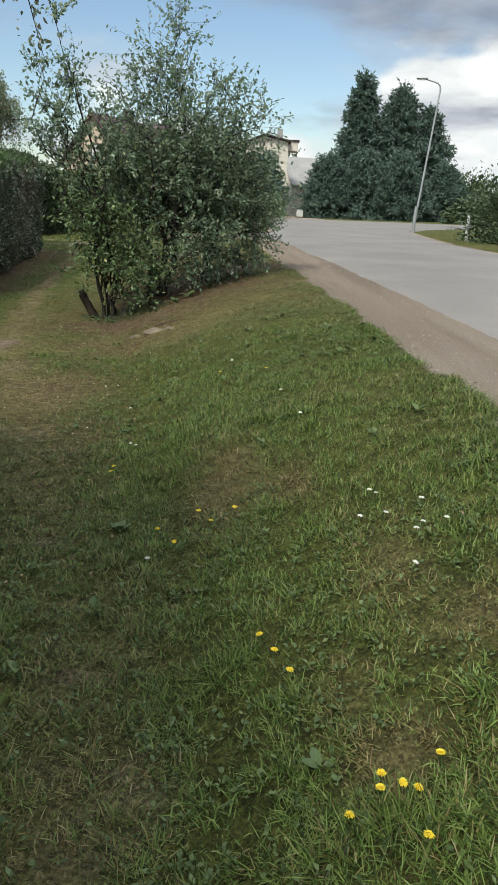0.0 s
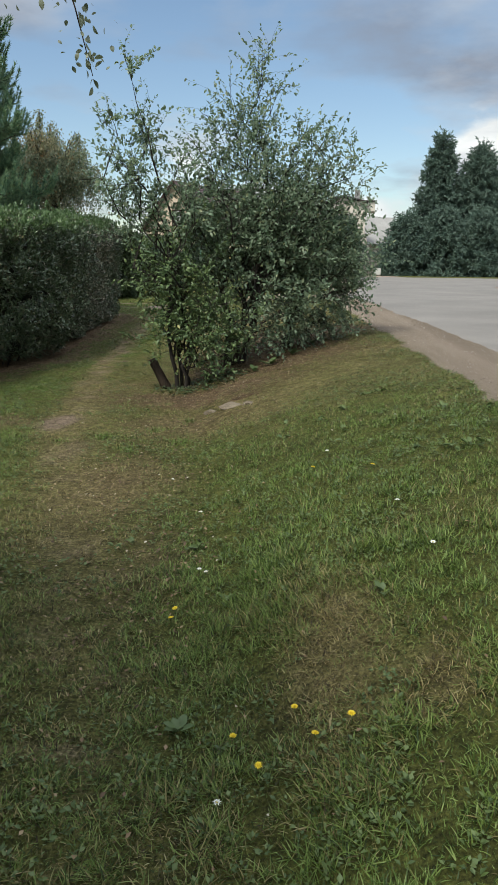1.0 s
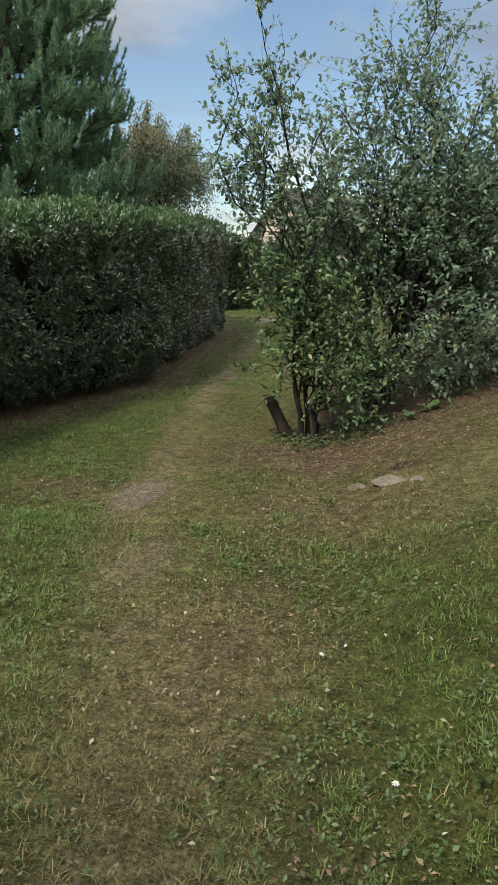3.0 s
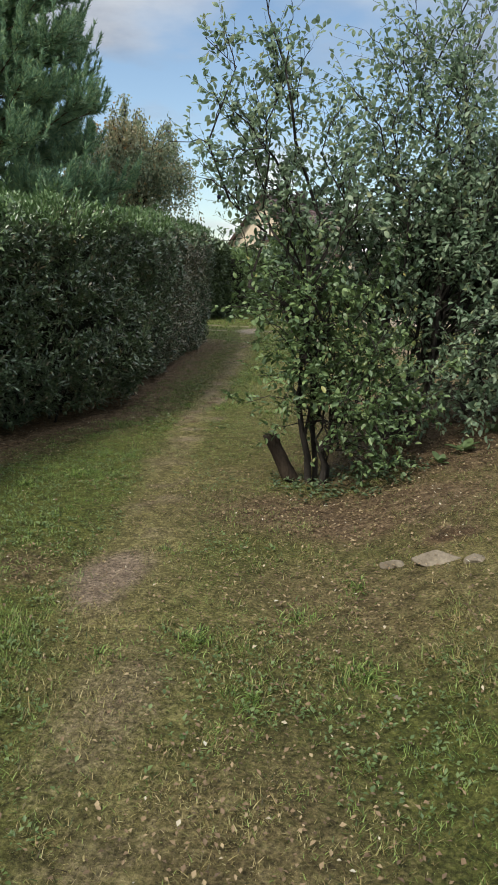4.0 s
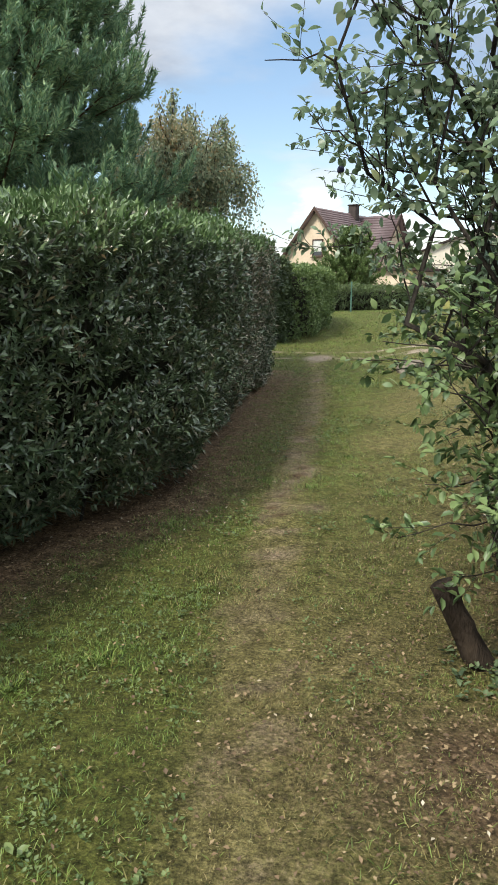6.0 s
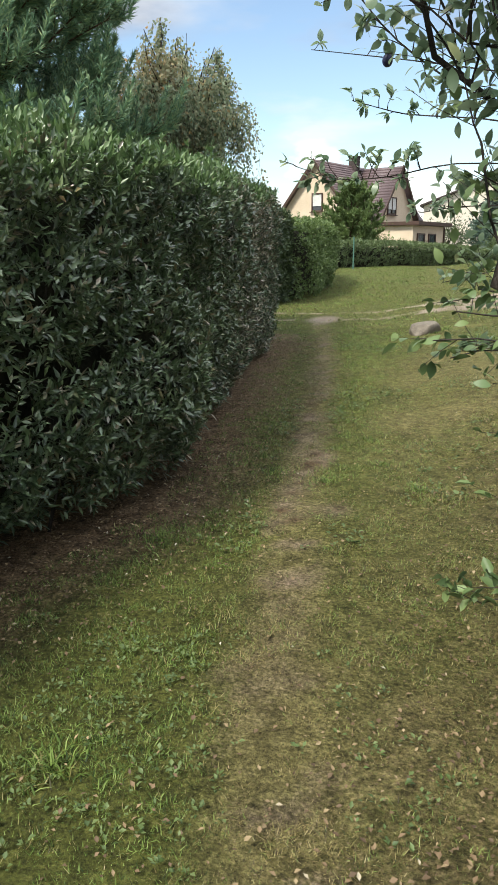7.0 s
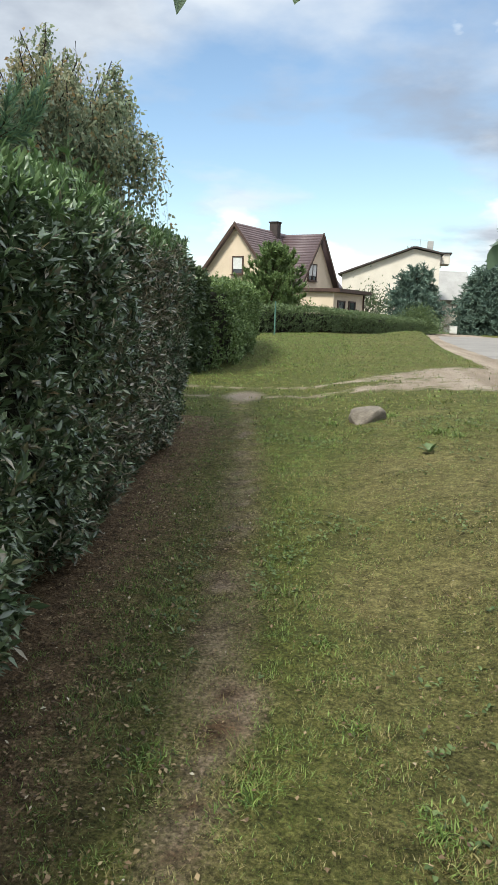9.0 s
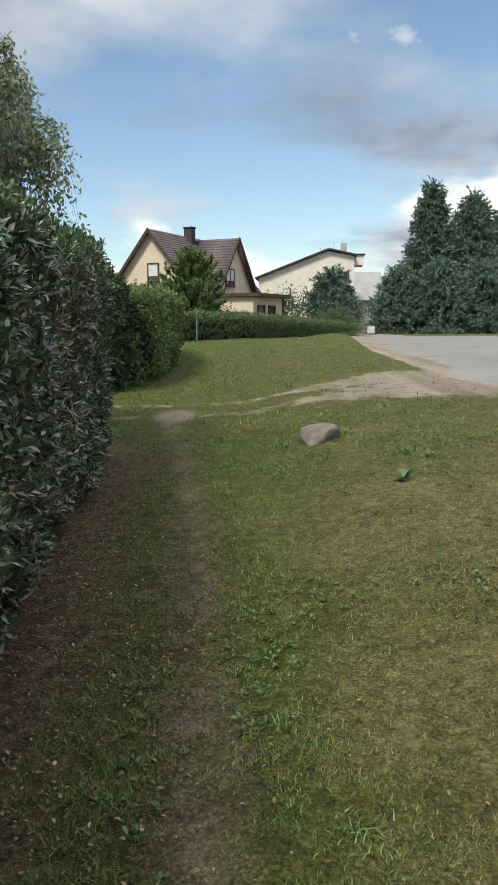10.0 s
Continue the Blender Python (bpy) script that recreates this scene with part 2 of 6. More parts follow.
YELLOW_PETAL = leaf_material("yellow_petal", [(0, (0.75, 0.55, 0.03)), (1, (0.85, 0.70, 0.06))], 0.6, 0.2)
WHITE_PETAL = leaf_material("white_petal", [(0, (0.65, 0.66, 0.58)), (1, (0.80, 0.80, 0.76))], 0.6, 0.2)


def ground_material():
    m, nt, b = material("ground", 0.95, 0.0, 0.15)

    def attr(name):
        a = nt.nodes.new("ShaderNodeAttribute")
        a.attribute_name = name
        return a.outputs["Fac"]

    mid = tex_noise(nt, 13.0, 5, 0.7)
    fine = tex_noise(nt, 55.0, 6, 0.7)
    coarse = tex_noise(nt, 2.3, 4, 0.6)
    grass = link_ramp(nt, mid, [(0.3, (0.044, 0.049, 0.011)), (0.55, (0.098, 0.105, 0.025)), (0.75, (0.165, 0.162, 0.045))])
    dry = link_ramp(nt, mid, [(0.32, (0.082, 0.07, 0.026)), (0.5, (0.165, 0.143, 0.055)), (0.68, (0.26, 0.222, 0.095))])
    soil = link_ramp(nt, mid, [(0.3, (0.14, 0.1, 0.07)), (0.7, (0.33, 0.25, 0.178))])
    litter = link_ramp(nt, mid, [(0.3, (0.052, 0.035, 0.02)), (0.5, (0.135, 0.09, 0.05)), (0.7, (0.23, 0.165, 0.098))])
    ruts = tex_noise(nt, 1.0, 4, 0.55, (1.6, 0.12, 1))
    gravel = link_ramp(nt, ruts, [(0.35, (0.2, 0.155, 0.115)), (0.5, (0.26, 0.207, 0.155)), (0.65, (0.33, 0.27, 0.21))])

    def soft(name, lo=0.35, hi=0.65):
        add = nt.nodes.new("ShaderNodeMath")
        add.operation = "MULTIPLY_ADD"
        nt.links.new(fine, add.inputs[0])
        add.inputs[1].default_value = 0.8
        sub = nt.nodes.new("ShaderNodeMath")
        sub.operation = "SUBTRACT"
        nt.links.new(attr(name), sub.inputs[0])
        sub.inputs[1].default_value = 0.4
        nt.links.new(sub.outputs[0], add.inputs[2])
        mr = nt.nodes.new("ShaderNodeMapRange")
        mr.inputs["From Min"].default_value, mr.inputs["From Max"].default_value = lo, hi
        nt.links.new(add.outputs[0], mr.inputs["Value"])
        return mr.outputs[0]

    col = mix_col(nt, soft("dry", 0.2, 0.8), grass, dry)
    col = mix_col(nt, soft("litter", 0.2, 0.7), col, litter)
    col = mix_col(nt, soft("soil", 0.2, 0.7), col, soil)
    col = mix_col(nt, soft("loam", 0.25, 0.6), col, link_ramp(nt, mid, [(0.3, (0.04, 0.025, 0.014)), (0.7, (0.15, 0.092, 0.05))]))
    grain = link_ramp(nt, fine, [(0.25, (0.5, 0.5, 0.5)), (0.75, (1.35, 1.35, 1.35))])
    clod = link_ramp(nt, tex_noise(nt, 62.0, 5, 0.75), [(0.33, (0.3, 0.3, 0.3)), (0.67, (1.5, 1.5, 1.5))])
    patchy = link_ramp(nt, coarse, [(0.35, (0.85, 0.85, 0.85)), (0.65, (1.12, 1.12, 1.12))])
    col = mix_col(nt, 1.0, mix_col(nt, 1.0, mix_col(nt, 1.0, col, clod, "MULTIPLY"), grain, "MULTIPLY"), patchy, "MULTIPLY")
    chips = link_ramp(nt, tex_noise(nt, 70.0, 3, 0.7), [(0.3, (0.62, 0.62, 0.62)), (0.7, (1.22, 1.22, 1.22))])
    col = mix_col(nt, soft("gravel", 0.3, 0.6), col, mix_col(nt, 1.0, gravel, chips, "MULTIPLY"))
    nt.links.new(col, b.inputs["Base Color"])
    bump(nt, b, fine, 1.0, 0.04)
    return m


GROUND = ground_material()


def blade_material():
    """Grass: living green to straw, blade by blade and patch by patch."""
    m, nt, b = material("grass_blade", 0.5, 0.0, 0.25)
    geo = nt.nodes.new("ShaderNodeNewGeometry")
    a = nt.nodes.new("ShaderNodeAttribute")
    a.attribute_name = "straw"
    green = link_ramp(nt, geo.outputs["Random Per Island"], [(0, (0.018, 0.034, 0.008)), (0.4, (0.088, 0.14, 0.028)), (0.85, (0.172, 0.24, 0.056)), (1, (0.24, 0.3, 0.1))])
    straw = link_ramp(nt, geo.outputs["Random Per Island"], [(0, (0.025, 0.018, 0.009)), (0.35, (0.12, 0.09, 0.036)), (0.85, (0.27, 0.215, 0.09)), (1, (0.36, 0.3, 0.16))])
    col = mix_col(nt, a.outputs["Fac"], green, straw)
    nt.links.new(col, b.inputs["Base Color"])
    tr = nt.nodes.new("ShaderNodeBsdfTranslucent")
    nt.links.new(col, tr.inputs[0])
    mx = nt.nodes.new("ShaderNodeMixShader")
    mx.inputs[0].default_value = 0.25
    nt.links.new(b.outputs[0], mx.inputs[1])
    nt.links.new(tr.outputs[0], mx.inputs[2])
    nt.links.new(mx.outputs[0], nt.nodes["Material Output"].inputs[0])
    return m


BLADE = blade_material()
WEED_LEAF = leaf_material("weed_leaf", [(0, (0.045, 0.075, 0.018)), (0.6, (0.085, 0.125, 0.035)), (1, (0.13, 0.17, 0.06))], 0.5, 0.2)
FALLEN_LEAF = leaf_material("fallen_leaf", [(0, (0.07, 0.044, 0.023)), (0.6, (0.17, 0.112, 0.06)), (0.96, (0.28, 0.21, 0.115)), (1, (0.4, 0.37, 0.29))], 0.7, 0.1)


# ---------------------------------------------------------------- mesh helpers
def link_mesh(name, verts, faces, mat, parent=None, label="", smooth=False, attrs=None):
    """verts (n, 3); faces an (m, k) array or a list of arrays of one width each."""
    me = bpy.data.meshes.new(name)
    groups = faces if isinstance(faces, list) else [faces]
    groups = [np.asarray(g, dtype=np.int32) for g in groups if len(g)]
    verts = np.asarray(verts, dtype=np.float32)
    me.vertices.add(len(verts))
    me.vertices.foreach_set("co", verts.ravel())
    total = sum(g.size for g in groups)
    me.loops.add(total)
    me.loops.foreach_set("vertex_index", np.concatenate([g.ravel() for g in groups]))
    sizes = np.concatenate([np.full(len(g), g.shape[1], dtype=np.int32) for g in groups])
    starts = np.concatenate([[0], np.cumsum(sizes)[:-1]]).astype(np.int32)
    me.polygons.add(len(sizes))
    me.polygons.foreach_set("loop_start", starts)
    me.update(calc_edges=True)
    me.validate()
    if smooth:
        me.polygons.foreach_set("use_smooth", np.ones(len(me.polygons), dtype=bool))
    for key, values in (attrs or {}).items():
        a = me.attributes.new(key, "FLOAT", "POINT")
        a.data.foreach_set("value", np.asarray(values, dtype=np.float32))
    me.materials.append(mat)
    ob = new(name, me)
    if parent is not None:
        ob.parent = parent
    if label:
        tagged(ob, label)
    return ob


def part(name, bm, mat, parent=None, label="", smooth=False):
    me = bpy.data.meshes.new(name)
    bm.to_mesh(me)
    bm.free()
    if smooth:
        me.polygons.foreach_set("use_smooth", [True] * len(me.polygons))
    me.materials.append(mat)
    ob = new(name, me)
    if parent is not None:
        ob.parent = parent
    if label:
        tagged(ob, label)
    return ob


def thing(name, at, label, category, group="", kind=""):
    ob = new(name)
    ob.location = at
    ob.empty_display_size = 0.2
    return tagged(ob, label, category, group, kind)


def unit(v):
    v = np.asarray(v, dtype=float)
    return v / (np.linalg.norm(v, axis=-1, keepdims=True) + 1e-9)


class Buf:
    """Gathers tubes and leaves into one mesh."""

    def __init__(self):
        self.v, self.tri, self.quad, self.n = [], [], [], 0

    def tube(self, pts, r0, r1, sides=5):
        pts = np.asarray(pts, dtype=float)
        k = len(pts)
        d = unit(np.gradient(pts, axis=0))
        ref = np.where(np.abs(d[:, 2:3]) > 0.9, [[1.0, 0, 0]], [[0, 0, 1.0]])
        a = unit(np.cross(d, ref))
        b = np.cross(d, a)
        rad = np.linspace(r0, r1, k)[:, None, None]
        th = np.linspace(0, 2 * np.pi, sides, endpoint=False)
        ring = pts[:, None, :] + rad * (np.cos(th)[None, :, None] * a[:, None, :] + np.sin(th)[None, :, None] * b[:, None, :])
        idx = np.arange(k * sides).reshape(k, sides) + self.n
        nxt = np.roll(idx, -1, axis=1)
        q = np.stack([idx[:-1], nxt[:-1], nxt[1:], idx[1:]], axis=-1).reshape(-1, 4)
        self.v.append(ring.reshape(-1, 3))
        self.quad.append(q)
        self.n += k * sides

    def leaves(self, p, d, up, length, width, fold=0.25):
        """Folded diamond leaves at p along d, lying flat towards up."""
        p, d = np.asarray(p, dtype=float), unit(d)
        s = unit(np.cross(d, up))
        nrm = np.cross(s, d)
        length, width = np.broadcast_to(length, len(p))[:, None], np.broadcast_to(width, len(p))[:, None]
        q1, q2 = p + d * length * 0.3 + nrm * width * fold, p + d * length * 0.68 + nrm * width * fold * 0.9
        tip = p + d * length - nrm * length * 0.06
        e1, e2 = s * width * 0.46, s * width * 0.42
        v = np.stack([p, q1 + e1, q2 + e2, tip, q2 - e2, q1 - e1], axis=1)
        i = np.arange(len(p))[:, None] * 6 + self.n
        self.v.append(v.reshape(-1, 3))
        self.quad.append(np.concatenate([i + [0, 1, 2, 3], i + [0, 3, 4, 5]]))
        self.n += 6 * len(p)

    def round_leaves(self, p, d, up, length, width, fold=0.12):
        """Oval leaves with a pointed tip and a folded midrib."""
        p, d = np.asarray(p, dtype=float), unit(d)
        s = unit(np.cross(d, up))
        nrm = np.cross(s, d)
        length, width = np.broadcast_to(length, len(p))[:, None], np.broadcast_to(width, len(p))[:, None]
        edge = [(0.16, 0.26), (0.34, 0.45), (0.55, 0.5), (0.75, 0.37), (0.9, 0.16)]

        def at(u, w):
            return p + d * length * u + s * width * w + nrm * (width * fold * abs(w) * 2 - length * 0.22 * u * u)

        right, left = [at(u, w) for u, w in edge], [at(u, -w) for u, w in edge]
        v = np.stack([p] + right + [at(1.0, 0)] + left[::-1], axis=1)
        i = np.arange(len(p))[:, None] * 12 + self.n
        self.v.append(v.reshape(-1, 3))
        self.quad.append(np.concatenate([i + q for q in ([1, 2, 10, 11], [2, 3, 9, 10], [3, 4, 8, 9], [4, 5, 7, 8])]))
        self.tri.append(np.concatenate([i + [0, 1, 11], i + [5, 6, 7]]))
        self.n += 12 * len(p)

    def cheap(self, p, d, up, length, width, fold=0.25):
        """Leaves of two triangles."""
        p, d = np.asarray(p, dtype=float), unit(d)
        s = unit(np.cross(d, up))
        nrm = np.cross(s, d)
        length, width = np.broadcast_to(length, len(p))[:, None], np.broadcast_to(width, len(p))[:, None]
        mid = p + d * length * 0.45 + nrm * width * fold
        v = np.stack([p, mid + s * width * 0.5, p + d * length, mid - s * width * 0.5], axis=1)
        i = np.arange(len(p))[:, None] * 4 + self.n
        self.v.append(v.reshape(-1, 3))
        self.tri.append(np.concatenate([i + [0, 1, 2], i + [0, 2, 3]]))
        self.n += 4 * len(p)

    def needles(self, p, d, length, width, rng):
        """Single thin triangles."""
        p, d = np.asarray(p, dtype=float), unit(d)
        s = unit(np.cross(d, rng.normal(size=d.shape)))
        length, width = np.broadcast_to(length, len(p))[:, None], np.broadcast_to(width, len(p))[:, None]
        v = np.stack([p - s * width * 0.5, p + s * width * 0.5, p + d * length], axis=1)
        i = np.arange(len(p))[:, None] * 3 + self.n
        self.v.append(v.reshape(-1, 3))
        self.tri.append(i + [0, 1, 2])
        self.n += 3 * len(p)

    def link(self, name, mat, parent=None, label="", smooth=False, attrs=None):
        faces = []
        if self.tri:
            faces.append(np.concatenate(self.tri))
        if self.quad:
            faces.append(np.concatenate(self.quad))
        return link_mesh(name, np.concatenate(self.v), faces, mat, parent, label, smooth, attrs)


def box_bm(size, at=(0, 0, 0), bevel=0.0, turn=0.0):
    bm = bmesh.new()
    bmesh.ops.create_cube(bm, size=1.0)
    bmesh.ops.transform(bm, matrix=Matrix.Translation(at) @ Matrix.Rotation(turn, 4, "Z") @ Matrix.Diagonal((*size, 1)), verts=bm.verts)
    if bevel:
        bmesh.ops.bevel(bm, geom=bm.edges[:], offset=bevel, segments=2, affect="EDGES")
    return bm


def vnoise(x, y, seed=0):
    """Smooth value noise on a unit lattice, 0 to 1."""
    x, y = np.asarray(x, dtype=float), np.asarray(y, dtype=float)
    xi, yi = np.floor(x).astype(np.int64), np.floor(y).astype(np.int64)
    fx, fy = x - xi, y - yi
    fx, fy = fx * fx * (3 - 2 * fx), fy * fy * (3 - 2 * fy)

    def h(a, b):
        n = (a * 374761393 + b * 668265263 + seed * 974711) & 0xFFFFFFFF
        n = ((n ^ (n >> 13)) * 1274126177) & 0xFFFFFFFF
        return ((n ^ (n >> 16)) & 0xFFFF) / 65535.0

    return (h(xi, yi) * (1 - fx) + h(xi + 1, yi) * fx) * (1 - fy) + (h(xi, yi + 1) * (1 - fx) + h(xi + 1, yi + 1) * fx) * fy


def fbm(x, y, seed=0, octaves=4):
    total, amp, norm = 0, 1.0, 0
    for i in range(octaves):
        total = total + amp * vnoise(x * 2 ** i + 17.3 * i, y * 2 ** i - 9.1 * i, seed + i)
        norm += amp
        amp *= 0.5
    return total / norm


# ---------------------------------------------------------------- lie of the land
def smooth01(u):
    u = np.clip(u, 0, 1)
    return u * u * (3 - 2 * u)


def path_x(y):
    return np.interp(y, [-5, 0, 1.8, 3.1, 4.6, 5.8, 7.7, 10.2, 13.3, 16.5, 19.8, 22], [0.3, -0.05, -0.4, -0.85, -1.35, -1.75, -2.45, -2.95, -3.35, -3.68, -4.16, -4.55])


def toe_x(y):
    return np.interp(y, [-5, 0, 3.5, 5, 7, 8.4, 10, 12, 17, 21, 26, 40, 90], [0.4, 0.1, -0.4, -0.75, -1.15, -1.35, -1.75, -2.2, -3.0, -3.4, -4, -5, -2])


def verge_x(y):
    """Where the grass gives way to the road's shoulder."""
    return np.interp(y, [-60, 0, 5, 8, 13, 22, 26, 30, 45, 60, 75, 92, 140], [1.9, 1.45, 1.26, 1.12, 0.88, 0.5, 0.5, 0.7, 1.4, 2.3, 3.9, 6.2, 14.0])


def far_verge_x(y):
    return np.interp(y, [-60, 0, 10, 18, 24, 33, 40, 45], [7.3, 6.6, 6.5, 6.7, 7.1, 8.4, 9.6, 12.0])


def base_z(y):
    return np.interp(y, [-60, 10.5, 12, 16.5, 21, 26, 34, 42, 60, 80, 100, 400], [0, 0, 0.03, 0.09, 0.18, 0.3, 0.5, 0.68, 0.7, 0.4, 0.1, 0.0])


def road_z(y):
    return np.interp(y, [-60, 10, 20, 28, 42, 60, 90, 400], [0.62, 0.6, 0.54, 0.46, 0.36, 0.24, 0.03, 0.0])


def height(x, y):
    x, y = np.asarray(x, dtype=float), np.asarray(y, dtype=float)
    t, e, b, r = toe_x(y), verge_x(y), base_z(y), road_z(y)
    u = np.clip((x - t) / (e - t), 0, 1)
    rise = 1 - (1 - u) ** 1.35
    rise = rise * smooth01(u * 5 + 0.15)
    z = b + (r - b) * rise
    # grassy hump between the field track and the hedge
    z = z + 0.62 * np.exp(-((x - 0.6 - 0.05 * (y - 45)) / 2.4) ** 2 - ((y - 46) / 10.0) ** 2) * (1 - smooth01((x - e + 0.9) / 0.9))
    z = z + 0.05 * (fbm(x * 0.8, y * 0.8, 3) - 0.5) * (1 - smooth01((x - e + 0.8) / 0.8))
    return z


def blobs(x, y, rows):
    out = np.zeros_like(x)
    for cx, cy, rx, ry, amt in rows:
        out = np.maximum(out, amt * np.exp(-(((x - cx) / rx) ** 2 + ((y - cy) / ry) ** 2)))
    return out


def hedge_x(y):
    return np.interp(y, [4, 9, 10.5, 11.7, 15, 18, 20], [-4.7, -4.6, -4.3, -3.95, -4.3, -4.75, -4.9])


def loam_mask(x, y):
    """Dark bare earth: trodden hollows of the path and the scrape behind the flat stones."""
    n = fbm(x * 9.0, y * 9.0, 91, 3)
    spots = blobs(x, y, [(-3.22, 12.95, 0.1, 0.3, 1.0), (-3.26, 12.3, 0.11, 0.26, 1.0), (-3.2, 11.85, 0.12, 0.2, 1.0), (-2.98, 11.95, 0.12, 0.14, 0.9), (-3.2, 13.6, 0.08, 0.3, 0.8), (-0.78, 8.52, 0.26, 0.09, 1.2)])
    return np.clip(0.85 * spots * np.clip((n - 0.36) * 4, 0, 1), 0, 1)


def land_masks(x, y):
    """Where the turf is dry, bare, littered or gravelled; each 0 to 1."""
    x, y = np.asarray(x, dtype=float), np.asarray(y, dtype=float)
    n1, n2, n3 = fbm(x * 0.9, y * 0.9, 11), fbm(x * 2.6, y * 2.6, 23), fbm(x * 7.0, y * 7.0, 31)
    w = np.interp(y, [0, 4, 6, 8, 10, 13, 22], [0.34, 0.42, 0.42, 0.26, 0.2, 0.2, 0.2])
    on_path = np.exp(-((x - path_x(y) - 0.12 * (n1 - 0.5)) / w) ** 2) * (y < 22.5)
    dry = np.interp(y, [1, 3, 5, 8.5, 9.5], [0.12, 0.3, 0.65, 0.7, 0.6]) * on_path + blobs(x, y, [(-0.06, 3.72, 0.2, 0.5, 1.1), (0.22, 3.43, 0.14, 0.22, 0.8), (0.5, 2.5, 0.16, 0.3, 0.7), (0.72, 2.08, 0.2, 0.18, 0.7), (0.29, 1.93, 0.1, 0.2, 0.5), (0.38, 1.68, 0.14, 0.1, 1.0), (-1.4, 6.1, 0.5, 0.7, 0.55), 
                                        (-0.5, 8.2, 1.2, 1.2, 0.5), (-1.6, 7.6, 0.7, 0.9, 0.35), (-0.6, 1.5, 0.3, 1.0, 0.4), (-1.2, 15.5, 1.6, 4, 0.15), (-0.9, 16.2, 0.8, 2.2, 0.3)])
    dry = dry + np.interp(y, [2, 5], [0.45, 1.0]) * (0.9 * np.clip(n1 - 0.52, 0, 1) + 0.8 * np.clip(n2 - 0.55, 0, 1))
    dry = dry + np.clip((y - 7) / 3, 0, 1) * np.interp(y, [15, 21], [0.42, 0.2]) * smooth01((x + 3.3) / 0.8)
    soil = blobs(x, y, [(-2.58, 7.98, 0.15, 0.28, 1.7), (-2.56, 7.68, 0.1, 0.14, 1.3), (-2.15, 6.9, 0.25, 0.6, 0.45), (-3.0, 10.6, 0.22, 0.7, 0.35), (-3.2, 12.95, 0.12, 0.35, 0.8), (-3.27, 12.3, 0.13, 0.3, 0.6), (-3.22, 11.9, 0.12, 0.25, 0.6), (-2.95, 11.95, 0.14, 0.18, 0.6), (-3.35, 13.6, 0.2, 1.3, 0.5), (-3.75, 16.8, 0.2, 1.6, 0.4), (-0.85, 16.8, 0.45, 1.1, 0.7), (-2.3, 8.9, 0.2, 0.4, 0.2)])
    soil = np.maximum(soil, np.where(y > 9, 0.08 + 0.5 * np.clip((n3 - 0.4) * 3.5, 0, 1), 0.05 + 0.3 * np.clip((n3 - 0.4) * 3, 0, 1)) * on_path) + 0.5 * np.clip(n2 - 0.6, 0, 1)
    near_hedge = np.exp(-(np.clip(x - hedge_x(y) + 0.25 - 0.4 * (n1 - 0.4), -1, 9) / np.interp(y, [9, 12], [0.45, 0.75])) ** 2) * (y > 6) * (y < 20)
    litter = np.maximum(blobs(x, y, [(-1.35, 9.2, 1.2, 0.55, 1.0), (-0.7, 10.6, 1.3, 1.3, 1.0), (-0.9, 12.2, 1.0, 1.6, 1.0), (0.1, 12.6, 1.0, 1.2, 0.8), (-3.53, 14.76, 0.07, 0.25, 0.9), (-3.5, 14.3, 0.07, 0.22, 0.9), (-3.43, 13.62, 0.07, 0.16, 0.9), (-0.84, 8.6, 0.22, 0.14, 1.0), (-1.5, 6.3, 0.5, 1.3, 0.45), (-0.95, 4.8, 0.32, 1.0, 0.4), (-3.1, 7.9, 0.45, 0.35, 0.65), (-1.3, 8.0, 1.0, 0.9, 0.45), (-2.2, 9.6, 0.6, 1.2, 0.35)]), np.interp(y, [9, 12], [0.6, 0.88]) * near_hedge)
    # field track: two ruts from the gap in the hedge, spreading to a gravelled mouth at the road
    mid = np.interp(x, [-9, -5.4, -4.3, -3.3, -2.3, -0.9, 0.6], [22.6, 22.6, 22.7, 23.1, 24.1, 25.0, 25.2])
    half = np.interp(x, [-6, -3.3, -1.5, 0.5], [0.75, 0.85, 1.3, 2.6])
    rut = np.interp(x, [-6, -2.8, -1.2], [0.28, 0.34, 1.6])
    s = np.abs(y - mid)
    track = np.exp(-((s - half * 0.72) / rut) ** 2) * (s < half * 1.4 + 0.2) * (x < verge_x(y) + 1)
    track = np.maximum(track, (s < half * 0.85) * smooth01((x + 2.2) / 1.6) * (x < verge_x(y) + 1))
    shoulder = smooth01((x - verge_x(y) + 0.10 + 0.25 * (n2 - 0.5)) / 0.16) * (x < 11)
    gravel = np.maximum(shoulder, np.interp(x, [-4, -2.2, -1], [0.5, 0.66, 0.9]) * track * np.clip(0.05 + 1.6 * n3, 0, 1.1))
    edge_far = smooth01((x - far_verge_x(y) - 0.1) / 0.3) * (y < 46)
    gravel = gravel * (1 - edge_far)
    crossing = blobs(x, y, [(-4.5, 22.2, 0.4, 0.8, 0.85)])
    gravel = np.maximum(gravel, crossing * 0.9)
    c = lambda v: np.clip(v * (0.75 + 0.5 * n3), 0, 1)
    return c(dry), c(soil), c(litter), np.clip(gravel, 0, 1)


